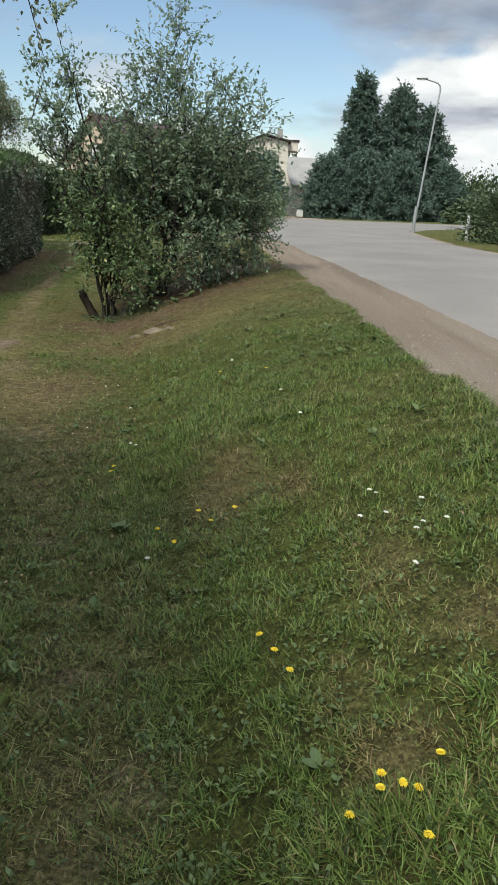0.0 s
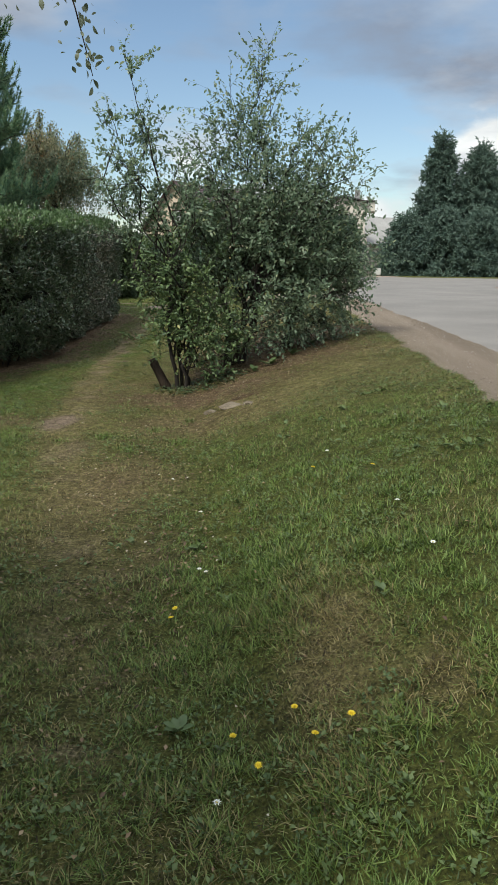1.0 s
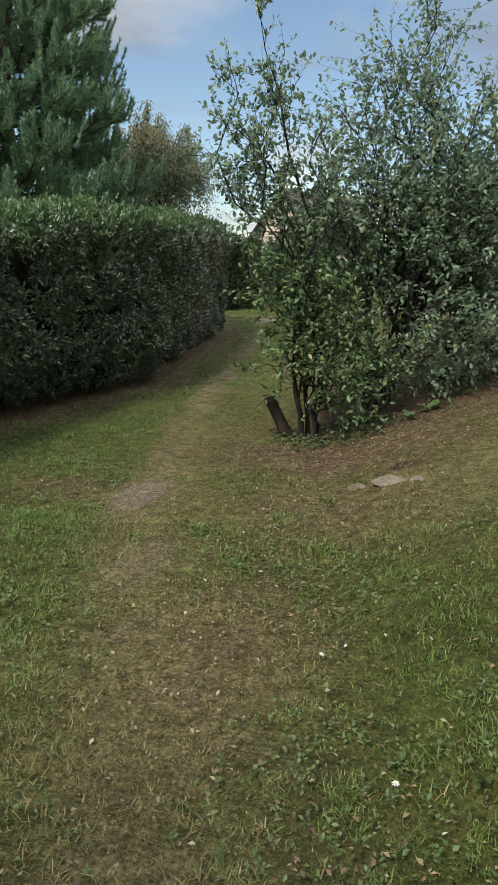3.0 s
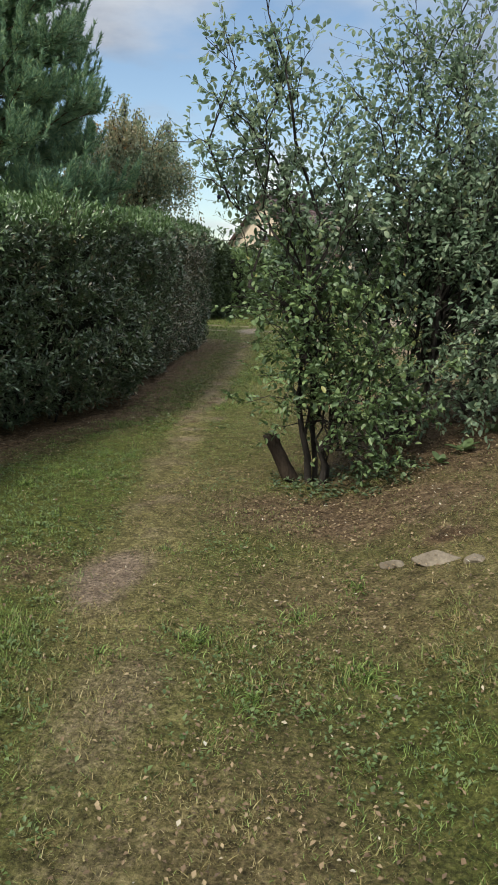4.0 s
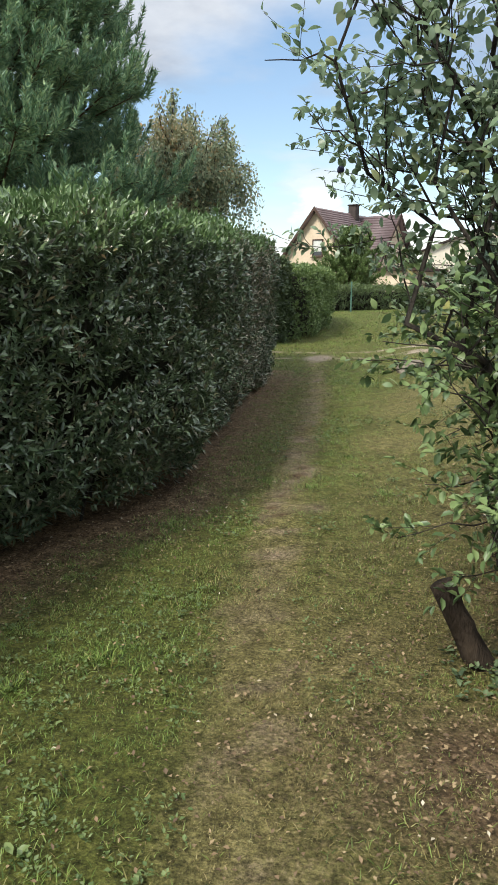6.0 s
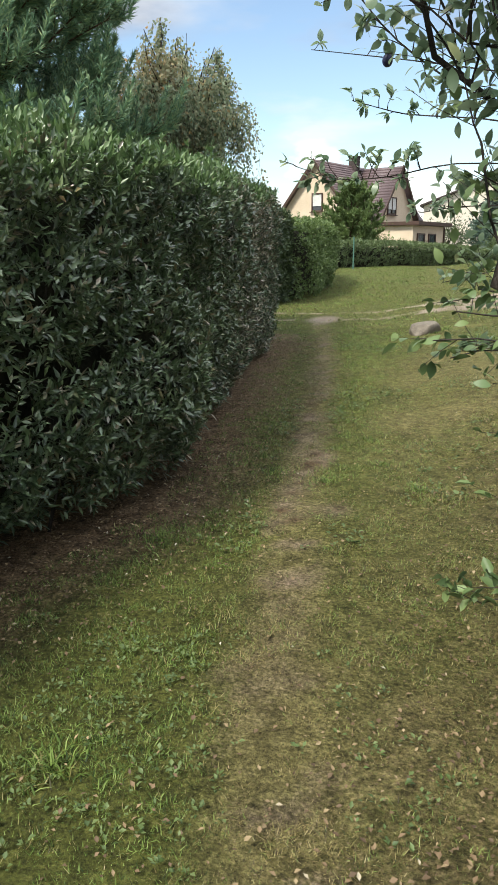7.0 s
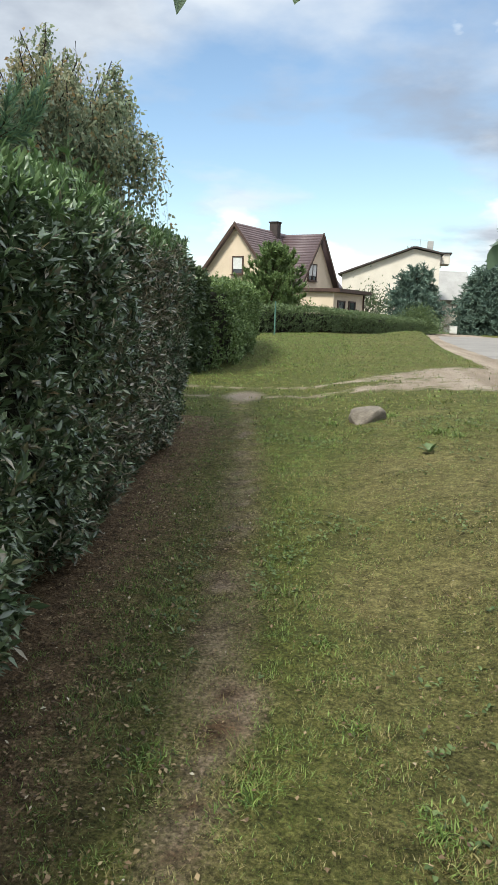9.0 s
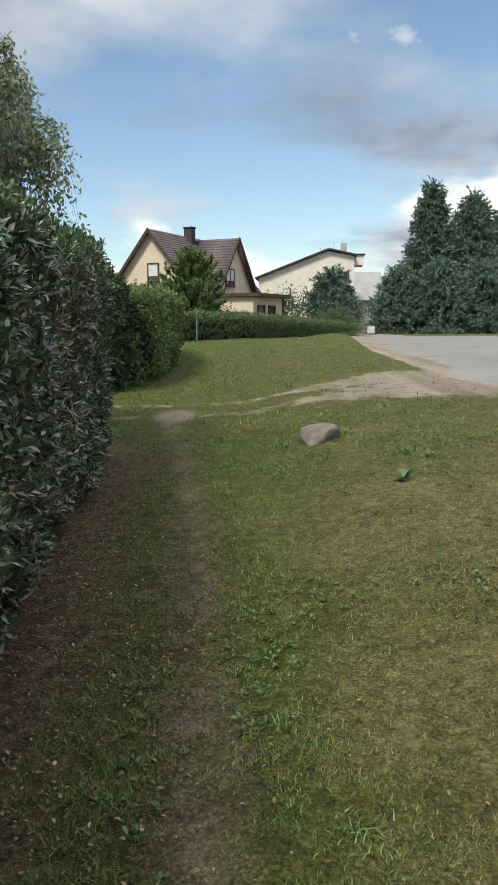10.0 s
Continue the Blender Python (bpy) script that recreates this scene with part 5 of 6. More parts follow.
        for ds, dz, ws, wz in [(-w / 2, 0, fr, h + fr), (w / 2, 0, fr, h + fr), (0, h / 2, w + fr, fr), (0, -h / 2, w + fr, fr)] + [(0, 0, fr * 0.7, h)] * bars:
            part("frame", box_bm(size(ws, 0.12, wz), put(ds, 0.04, dz)), BROWN_PAINT, pane)
        part("sill", box_bm(size(w + 0.3, 0.2, 0.06), put(0, 0.08, -h / 2 - 0.08)), BROWN_PAINT, pane)
        if blind:
            part("blind", box_bm(size(w * 0.92, 0.02, h * 0.7), put(0, 0.055, h * 0.13)), BLIND, pane, "white roller blind")


def yellow_house():
    # local origin under the near gable's middle; v runs along its ridge, u towards the cross wing
    h = House("yellow_house", (-11.15, 62.8, 0.3), -radians(22.6), "yellow stuccoed house with steep dark red roof")
    E, R, W = 4.0, 7.6, 3.0             # eaves, ridge, half width
    L, J, BW = 11.5, 6.3, 3.7           # length of the main wing, where the cross wing meets it, its half width
    X, E2, R2 = 3.5, 3.1, 7.42          # how far the cross gable stands out, its eaves and ridge
    h.solid("wall", [(-W, -0.6), (W, -0.6), (W, E), (0, R - 0.12), (-W, E)], "v", 0, L, STUCCO)
    h.solid("wall", [(J - BW, -0.6), (J + BW, -0.6), (J + BW, E2), (J, R2 - 0.12), (J - BW, E2)], "u", 0.2, X, STUCCO)
    o, ov = 0.35, 0.4
    k = (R - E) / W
    for sg in (-1, 1):
        h.courses("roof", (sg * (W + o), -ov, E - k * o), (sg * (W + o), L + ov, E - k * o), (0, -ov, R), (0, L + ov, R), ROOF_RED)
        h.slab("bargeboard", [(sg * (W + o), -ov - 0.05, E - k * o + 0.06), (0, -ov - 0.05, R + 0.08), (0, -ov - 0.05, R - 0.22), (sg * (W + o), -ov - 0.05, E - k * o - 0.24)], 0.05, BROWN_PAINT)
    k2 = (R2 - E2) / BW
    for sg in (-1, 1):
        h.courses("roof", (0.0, J + sg * (BW + o), E2 - k2 * o), (X + ov, J + sg * (BW + o), E2 - k2 * o), (0.0, J, R2), (X + ov, J, R2), ROOF_RED)
        h.slab("bargeboard", [(X + ov + 0.05, J + sg * (BW + o), E2 - k2 * o + 0.06), (X + ov + 0.05, J, R2 + 0.08), (X + ov + 0.05, J, R2 - 0.24), (X + ov + 0.05, J + sg * (BW + o), E2 - k2 * o - 0.26)], 0.05, BROWN_PAINT)
    part("chimney", box_bm((0.7, 0.6, 1.4), (0.15, J - 0.9, R - 0.05), 0.03), CHIMNEY_MAT, h.root, "dark brick chimney")
    part("chimney_cap", box_bm((0.82, 0.72, 0.1), (0.15, J - 0.9, R + 0.68), 0.02), CHIMNEY_MAT, h.root)
    h.window("v", 0.15, 0, 4.65, 0.85, 1.2, True, 0)
    h.window("u", J - 0.9, X, 4.5, 1.4, 1.2, True, 1)
    # flat-roofed annex in front of the cross gable
    A0, A1, B0, B1 = X + 0.003, 7.2, 1.4, 7.0
    h.solid("annex_wall", [(A0, -0.6), (A1, -0.6), (A1, 2.9), (A0, 2.9)], "v", B0, B1, STUCCO)
    part("annex_roof", box_bm((A1 - A0 + 0.6, B1 - B0 + 0.6, 0.26), ((A0 + A1) / 2 + 0.25, (B0 + B1) / 2, 3.03), 0.03), BROWN_PAINT, h.root, "flat roof with brown fascia")
    for v in (2.7, 4.7):
        h.window("u", v, A1, 2.0, 1.2, 0.65, False, 0)
    part("downpipe", box_bm((0.1, 0.1, 3.2), (A1 + 0.08, B1 - 0.1, 1.28)), BROWN_PAINT, h.root)
    # aerial on the roof
    ae = Buf()
    ae.tube([(-2.6, 9.5, R - 2.6), (-2.6, 9.5, R + 0.2)], 0.03, 0.03, 5)
    for i in range(5):
        ae.tube([(-3.0 + 0.05 * i, 9.2 + 0.2 * i, R + 0.1), (-2.2 - 0.05 * i, 9.2 + 0.2 * i, R + 0.1)], 0.015, 0.015, 4)
    ae.link("aerial", STEEL, h.root)


yellow_house()


def pale_house():
    h = House("pale_house", (0.7, 96.0, 0.2), radians(-4), "pale rendered house with long sloping roof")
    h.solid("wall", [(-4.6, -0.5), (6.4, -0.5), (6.4, 8.6), (3.4, 9.2), (-4.6, 6.2)], "v", 0, 10, WHITE_STUCCO)
    h.slab("roof", [(-5.0, -0.5, 6.1), (3.5, -0.5, 9.32), (3.5, 10.5, 9.32), (-5.0, 10.5, 6.1)], 0.18, CHIMNEY_MAT)
    h.slab("roof", [(3.5, -0.5, 9.32), (6.7, -0.5, 8.6), (6.7, 10.5, 8.6), (3.5, 10.5, 9.32)], 0.18, CHIMNEY_MAT)
    part("chimney", box_bm((0.7, 0.8, 1.7), (5.3, 4, 9.6), 0.03), ROOF_GREY, h.root, "grey rendered chimney")
    part("dormer", box_bm((1.5, 3, 1.2), (6.9, 5, 8.4), 0.03), WHITE_STUCCO, h.root)
    part("dormer_roof", box_bm((1.9, 3.4, 0.16), (6.9, 5, 9.08), 0.03), CHIMNEY_MAT, h.root)
    ae = Buf()
    ae.tube([(4.1, 3, 9.0), (4.1, 3, 10.6)], 0.03, 0.03, 5)
    for i in range(6):
        ae.tube([(3.2 + 0.3 * i, 2.6, 10.5), (3.2 + 0.3 * i, 3.4, 10.5)], 0.015, 0.015, 4)
    ae.tube([(2.9, 3, 10.5), (5.2, 3, 10.5)], 0.02, 0.02, 4)
    ae.link("aerial", STEEL, h.root)
    g = House("gabled_annex", (10.8, 112, 0.0), radians(20), "pale house with light grey pitched roof")
    g.solid("wall", [(-2.6, -0.5), (2.6, -0.5), (2.6, 4.6), (0, 7.9), (-2.6, 4.6)], "u", -3.0, 1.6, WHITE_STUCCO)
    for sg in (-1, 1):
        g.slab("roof", [(-3.4, sg * 3.0, 4.1), (2.0, sg * 3.0, 4.1), (2.0, 0, 8.0), (-3.4, 0, 8.0)], 0.08, ROOF_GREY)
        g.slab("bargeboard", [(2.05, sg * 3.0, 4.2), (2.05, 0, 8.12), (2.05, 0, 7.8), (2.05, sg * 3.0, 3.85)], 0.06, CHIMNEY_MAT)


pale_house()


# ---------------------------------------------------------------- street furniture and small things
def street_lamp():
    x, y = 9.5, 38.5
    z = gz(x, y)
    root = thing("street_lamp", (x, y, z), "tall leaning galvanised steel street lamp on the verge", "street lamp")
    lean = 0.62
    b = Buf()
    b.tube([(0, 0, -0.2), (0.1 * lean, 0, 1.3)], 0.085, 0.085, 12)
    b.link("pole_base", STEEL, root, smooth=True)
    b = Buf()
    top = 6.75
    shaft = [(lean * t / top, 0, t) for t in np.linspace(1.25, top, 8)]
    bend = [(lean - 0.03, 0, top + 0.18), (lean - 0.16, 0, top + 0.3), (lean - 0.45, 0, top + 0.38), (lean - 0.75, 0, top + 0.44)]
    b.tube(shaft + bend, 0.055, 0.032, 10)
    b.link("pole", STEEL, root, smooth=True)
    head = part("lamp_head", box_bm((0.55, 0.2, 0.09), (lean - 0.95, 0, top + 0.47), 0.035), STEEL, root, "flat grey lamp head", True)
    part("lens", box_bm((0.4, 0.16, 0.02), (lean - 0.97, 0, top + 0.417), 0.005), BLIND, head)


street_lamp()


def utility_box():
    x, y = 8.6, 91.5
    root = thing("utility_box", (x, y, 0.0), "pale grey metal cable box beside the road", "utility box")
    part("plinth", box_bm((0.8, 0.45, 0.14), (0, 0, 0.05), 0.01), STONE, root)
    part("body", box_bm((0.76, 0.4, 0.75), (0, 0, 0.495), 0.02), BOX_PAINT, root)
    part("door", box_bm((0.64, 0.02, 0.6), (0, -0.212, 0.5), 0.005), BOX_PAINT, root)
    part("lid", box_bm((0.82, 0.46, 0.05), (0, 0, 0.89), 0.01), BOX_PAINT, root)


utility_box()


def post(name, label, x, y, tall, r, mat, category):
    z = gz(x, y)
    bm = bmesh.new()
    bmesh.ops.create_cone(bm, cap_ends=True, segments=12, radius1=r, radius2=r * 0.92, depth=tall + 0.3)
    bmesh.ops.translate(bm, vec=(0, 0, tall / 2 - 0.15), verts=bm.verts)
    bmesh.ops.bevel(bm, geom=[e for e in bm.edges if all(v.co.z > tall - 0.05 for v in e.verts)], offset=r * 0.25, segments=2, affect="EDGES")
    ob = part(name, bm, mat)
    ob.location = (x, y, z)
    return tagged(ob, label, category)


post("marker_post", "short white-painted marker post on the verge", 9.2, 28.8, 0.95, 0.06, WHITE_PAINT, "post")
post("fence_post", "thin green metal fence post at the hedge end", -6.05, 42.0, 1.45, 0.035, GREEN_PAINT, "post")
post("marker_post", "short white-painted marker post by the road", 5.0, 84, 0.5, 0.12, WHITE_PAINT, "post")


def rock(name, label, at, size, mat, seed, turn=0.0, flat=0.35):
    """A worn field stone: a ball cut by a few planes and roughened."""
    rng = np.random.default_rng(seed)
    bm = bmesh.new()
    bmesh.ops.create_icosphere(bm, subdivisions=4, radius=1.0)
    cuts = [(unit(rng.normal(size=3) + [0, 0, 0.3]), rng.uniform(0.5, 0.82)) for _ in range(10)]
    for v in bm.verts:
        p = np.array(v.co)
        for n, d in cuts:
            s = float(p @ n)
            if s > d:
                p = p - n * (s - d) * 0.9
        q = Vector(p)
        p = p * (1 + 0.05 * noise.noise(q * 2.3 + Vector((seed, 0, 0))) + 0.035 * noise.noise(q * 8))
        if p[2] < -flat:
            p[2] = -flat
        v.co = Vector(p * np.array(size))
    ob = part(name, bm, mat, smooth=True)
    ob.matrix_world = Matrix.Translation(at) @ Matrix.Rotation(turn, 4, "Z")
    return tagged(ob, label, "rock")


rock("boulder", "grey rounded field boulder lying in the grass", (-2.56, 19.75, gz(-2.56, 19.75) + 0.03), (0.31, 0.24, 0.22), STONE, 4, 0.3)

def stump():
    x, y = -1.96, 10.02
    z = gz(x, y)
    root = np.array([x + 0.1, y, z - 0.06])
    tip = np.array([x - 0.12, y - 0.02, z + 0.36])
    b = Buf()
    t = np.linspace(0, 1, 8)[:, None]
    pts = root + (tip - root) * t
    b.tube(pts, 0.065, 0.05, 11)
    ob = b.link("tree_stump", WOOD_DARK, smooth=False)
    me = ob.data
    for v in me.vertices:
        q = v.co * 14
        v.co += Vector((noise.noise(q), noise.noise(q + Vector((3, 1, 2))), noise.noise(q + Vector((7, 5, 1))))) * 0.014
    bm = bmesh.new()
    bm.from_mesh(me)
    bmesh.ops.holes_fill(bm, edges=[e for e in bm.edges if e.is_boundary])
    bm.to_mesh(me)
    bm.free()
    tagged(ob, "dark leaning sawn stump at the foot of the plum shrub", "stump")


stump()


# ---------------------------------------------------------------- turf
def turf(n, box, lengths, width, seed, name, label, segs=2, dead=False):
    rng = np.random.default_rng(seed)
    x0, x1, y0, y1 = box
    clump = rng.uniform(0, 1, (n // 4, 2)) * [x1 - x0, y1 - y0] + [x0, y0]
    p = clump[rng.integers(0, len(clump), n)] + rng.normal(0, 0.03, (n, 2))
    x, y = p[:, 0], p[:, 1]
    dry, soil, litter, gravel = land_masks(x, y)
    lush = fbm(x * 1.7, y * 1.7, 51)
    knots = smooth01((fbm(x * 13.0, y * 13.0, 57, 2) - 0.3) / 0.4)
    dens = (1 - 0.85 * soil) * (1 - 0.88 * litter) * (1 - gravel) ** 2 * (0.45 + 1.0 * lush)
    dens = dens * np.interp(y, [13, 20, 21], [1, 0.75, 1]) * (0.4 + 0.95 * knots)
    if dead:
        dens = np.clip(1.3 * (dry - 0.3 * (y > 8)) + 0.9 * litter + 0.6 * soil - 0.1, 0, 1) * (1 - 0.9 * np.clip(soil - 0.6, 0, 1) / 0.4) * (1 - gravel) ** 2
    dens = dens * (1 - 0.9 * loam_mask(x, y))
    keep = (rng.uniform(0, 1, n) < dens) & (x > -0.55 - 0.45 * y) & (x > hedge_x(y) - 0.05 - 30 * (y > 20) * 1.0) & (x < verge_x(y) + 0.25)
    x, y, dry, lush, knots = x[keep], y[keep], dry[keep], lush[keep], knots[keep]
    m = len(x)
    z = height(x, y)
    tuft = np.clip(fbm(x * 2.2, y * 2.2, 61) - 0.5, 0, 1) * 2.2
    L = lengths * rng.uniform(0.35, 1.25, m) * (0.75 + 0.9 * tuft) * (1 - 0.35 * dry) * (0.7 + 0.6 * knots)
    a = rng.uniform(0, 2 * np.pi, m)
    lean = rng.uniform(1.2, 1.52, m) if dead else np.clip(rng.uniform(0.35, 1.5, m) + 0.35 * dry, 0, 1.52)
    d = np.stack([np.cos(a) * np.sin(lean), np.sin(a) * np.sin(lean), np.cos(lean)], axis=-1)
    s = np.stack([-np.sin(a), np.cos(a), np.zeros(m)], axis=-1) * (width * rng.uniform(0.6, 1.3, m) / 2)[:, None]
    p0 = np.stack([x, y, z - 0.004], axis=-1)
    mottle = 0.5 * fbm(x * 3.3, y * 3.3, 67) + 0.5 * fbm(x * 11, y * 11, 68, 2)
    straw = (rng.uniform(0, 1, m) < np.clip(0.08 + 0.95 * dry + 1.1 * (mottle - 0.5), 0.03, 0.95)) * rng.uniform(0.55, 1, m) + 0.22 * dry
    if dead:
        straw = rng.uniform(0.7, 1.0, m)
    if segs == 2:
        p1 = p0 + d * (L * 0.55)[:, None]
        p2 = p0 + d * L[:, None] + np.stack([np.cos(a), np.sin(a), -0.9 * np.ones(m)], axis=-1) * (L * 0.07)[:, None]
        v = np.stack([p0 - s, p0 + s, p1 + s * 0.8, p1 - s * 0.8, p2], axis=1).reshape(-1, 3)
        i = np.arange(m)[:, None] * 5
        faces = [np.concatenate([i + [3, 2, 4]]), i + [0, 1, 2, 3]]
        st = np.repeat(straw, 5)
    else:
        p2 = p0 + d * L[:, None]
        v = np.stack([p0 - s, p0 + s, p2], axis=1).reshape(-1, 3)
        faces = np.arange(m * 3).reshape(-1, 3)
        st = np.repeat(straw, 3)
    ob = link_mesh(name, v, faces, BLADE, attrs={"straw": st})
    return tagged(ob, label, "grass", kind="stuff")


turf(290000, (-4.6, 1.9, 1.2, 9.0), 0.048, 0.0034, 71, "grass", "short mown grass mixed with straw and weeds")
turf(170000, (-1.6, 1.6, 1.2, 4.6), 0.06, 0.0036, 78, "grass", "short mown grass mixed with straw and weeds")
turf(420000, (-4.6, 1.9, 1.2, 8.0), 0.034, 0.0052, 74, "grass", "dense short undergrowth of the mown turf", segs=1)
turf(600000, (-3.9, 1.0, 1.2, 10.0), 0.04, 0.0032, 75, "dead_grass", "brown dead blades and clippings lying on the worn turf", segs=1, dead=True)
turf(330000, (-4.9, -1.0, 9.5, 17.0), 0.042, 0.0034, 77, "dead_grass", "brown dead blades and clippings lying on the worn turf", segs=1, dead=True)
turf(520000, (-5.2, 1.2, 9.0, 14.2), 0.034, 0.0038, 72, "grass", "short mown grass mixed with straw and weeds", segs=1)
turf(300000, (-5.2, 1.5, 14.0, 20.0), 0.038, 0.006, 79, "grass", "short mown grass mixed with straw and weeds", segs=1)
turf(110000, (-5.0, -1.0, 9.5, 14.0), 0.038, 0.003, 76, "grass", "short mown grass mixed with straw and weeds")
turf(120000, (-9, 1.6, 19.5, 48.0), 0.07, 0.015, 73, "grass", "rough grass beyond the field track", segs=1)


def weeds(n, box, seed, size, name, label, mat, low=0.5, rosette=5, flat=0.6, where=None):
    """Rosettes of broad leaves scattered through the turf."""
    rng = np.random.default_rng(seed)
    x0, x1, y0, y1 = box
    x, y = rng.uniform(x0, x1, n), rng.uniform(y0, y1, n)
    dry, soil, litter, gravel = land_masks(x, y)
    k = fbm(x * 1.3, y * 1.3, seed)
    ok = (k > low) & (gravel < 0.3) & (litter < 0.35) & (soil < 0.35) & (dry < rng.uniform(0.25, 0.8, n)) & (x > hedge_x(y)) & (x < verge_x(y)) if where is None else where(x, y, dry, soil, litter, gravel, rng)
    x, y = x[ok], y[ok]
    m = len(x)
    r = np.repeat(np.arange(m), rosette)
    a = rng.uniform(0, 6.28, len(r))
    tilt = rng.uniform(0.1, flat, len(r))
    d = np.stack([np.cos(a) * np.cos(tilt), np.sin(a) * np.cos(tilt), np.sin(tilt)], axis=-1)
    p = np.stack([x[r], y[r], height(x[r], y[r]) + rng.uniform(0.004, 0.03, len(r))], axis=-1) + d * 0.008
    b = Buf()
    L = size * rng.uniform(0.5, 1.2, len(r))
    (b.leaves if size > 0.022 else b.cheap)(p, d, np.array([[0, 0, 1.0]]) + rng.normal(0, 0.2, (len(r), 3)), L, L * rng.uniform(0.4, 0.75, len(r)))
    return tagged(b.link(name, mat), label, "plants", kind="stuff")


weeds(20000, (-4.2, 1.6, 1.0, 11.0), 81, 0.021, "clover", "low broad-leaved clover and plantain in the turf", WEED_LEAF, 0.45, 4)
weeds(260, (-4.2, 1.6, 1.0, 9.0), 82, 0.05, "plantain", "larger broad weed leaves in the turf", WEED_LEAF, 0.55, 4, 0.7)
weeds(6000, (-5, 1.2, 10.5, 20.0), 83, 0.03, "clover", "low broad-leaved weeds in the dry turf", WEED_LEAF, 0.55, 4)
weeds(300000, (-4.9, 1.2, 2.5, 19.5), 84, 0.0215, "fallen_leaves", "small brown and pale fallen leaves on the ground", FALLEN_LEAF, 0, 1, 0.5,
      where=lambda x, y, dry, soil, litter, gravel, rng: (rng.uniform(0, 1, len(x)) < 0.008 + 0.04 * soil + 0.5 * litter) & (gravel < 0.4))


# ---------------------------------------------------------------- small things
def flower(name, label, petal_mat, petals, radius, stem, centre_mat, group):
    """One flower head on a thin stalk, its foot at the origin."""
    rng = np.random.default_rng(len(name) + petals)
    root = thing(name, (0, 0, 0), label, "flower", group)
    b = Buf()
    b.tube([(0, 0, -0.01), (0.004, 0, stem * 0.5), (0, 0.003, stem)], 0.0016, 0.0012, 5)
    b.link("stalk", WEED_LEAF, root)
    b = Buf()
    for ring, (n, lift, rr) in enumerate([(petals, 0.15, 1.0), (petals, 0.5, 0.75), (petals // 2, 0.95, 0.5)]):
        a = np.linspace(0, 2 * np.pi, n, endpoint=False) + ring * 0.2 + rng.normal(0, 0.06, n)
        d = np.stack([np.cos(a) * math.cos(lift), np.sin(a) * math.cos(lift), np.full(n, math.sin(lift))], axis=-1)
        p = np.tile([0, 0, stem], (n, 1)) + d * 0.002
        b.leaves(p, d, np.tile([0, 0, 1.0], (n, 1)), radius * rr * rng.uniform(0.85, 1.1, n), radius * 0.34)
    b.link("flower_head", petal_mat, root)
    bm = bmesh.new()
    bmesh.ops.create_uvsphere(bm, u_segments=8, v_segments=5, radius=radius * 0.28)
    bmesh.ops.scale(bm, vec=(1, 1, 0.6), verts=bm.verts)
    bmesh.ops.translate(bm, vec=(0, 0, stem + radius * 0.1), verts=bm.verts)
    part("flower_centre", bm, centre_mat, root, smooth=True)
    return root


def scatter(proto, places, seed):
    rng = np.random.default_rng(seed)
    for i, (x, y) in enumerate(places):
        m = Matrix.Translation((x, y, gz(x, y))) @ Matrix.Rotation(rng.uniform(0, 6.28), 4, "Z") @ Matrix.Rotation(rng.uniform(-0.3, 0.3), 4, "X")
        if i == 0:
            proto.matrix_world = m
        else:
            copy_thing(proto, m)


yellow = flower("yellow_flower", "small bright yellow flower in the turf", YELLOW_PETAL, 14, 0.0125, 0.04, YELLOW_PETAL, "yellow flowers in the turf")
scatter(yellow, [(0.45, 1.58), (0.31, 1.59), (0.30, 1.55), (0.35, 1.55), (0.37, 1.52), (0.22, 1.51), (0.37, 1.39), (0.05, 2.30), (0.08, 2.20), (0.12, 2.08), (-0.32, 3.25), (-0.21, 3.45), (-0.41, 3.37), (-0.15, 3.28), (-0.04, 3.31), (-0.75, 4.23), (-0.75, 4.13), (-0.14, 5.61), (0.2, 5.4)], 3)
white = flower("white_flower", "small white flower in the turf", WHITE_PETAL, 9, 0.012, 0.04, YELLOW_PETAL, "white flowers in the turf")
scatter(white, [(0.53, 3.01), (0.55, 2.96), (0.46, 2.83), (0.55, 2.79), (0.70, 2.81), (0.74, 2.61), (0.66, 2.63), (0.63, 2.60), (0.35, 4.22), (-0.71, 4.64), (-0.66, 4.61),
                (0.57, 2.40), (-0.43, 3.08), (0.44, 6.31), (-0.04, 5.86), (0.27, 4.77), (-0.82, 5.48), (-1.13, 6.16)], 4)


def dock(name, label, x, y, n, size, seed):
    """A broad-leaved weed: separate long leaves on short stalks."""
    rng = np.random.default_rng(seed)
    root = thing(name, (x, y, gz(x, y)), label, "plant", "broad-leaved weeds by the bank")
    for k in range(n):
        b = Buf()
        a, t = k * 6.28 / n + rng.normal(0, 0.3), rng.uniform(0.5, 1.15)
        d = np.array([math.cos(a) * math.cos(t), math.sin(a) * math.cos(t), math.sin(t)])
        s = np.array([-math.sin(a), math.cos(a), 0])
        L = size * rng.uniform(0.7, 1.15)
        rows = []
        for u, w in [(0.12, 0.03), (0.25, 0.14), (0.45, 0.21), (0.65, 0.19), (0.85, 0.1), (1.0, 0.01)]:
            c = d * L * u + np.array([0, 0, -0.35 * L * u * u])
            lift = np.array([0, 0, 0.05 * L])
            rows.append([c - s * w * L + lift, c, c + s * w * L + lift])
        v = np.array(rows).reshape(-1, 3)
        i = np.arange(len(v)).reshape(-1, 3)
        f = np.concatenate([np.stack([i[:-1, j], i[:-1, j + 1], i[1:, j + 1], i[1:, j]], axis=-1) for j in (0, 1)])
        link_mesh("leaf", v, f, DOCK_LEAF, root, smooth=True)
    return root


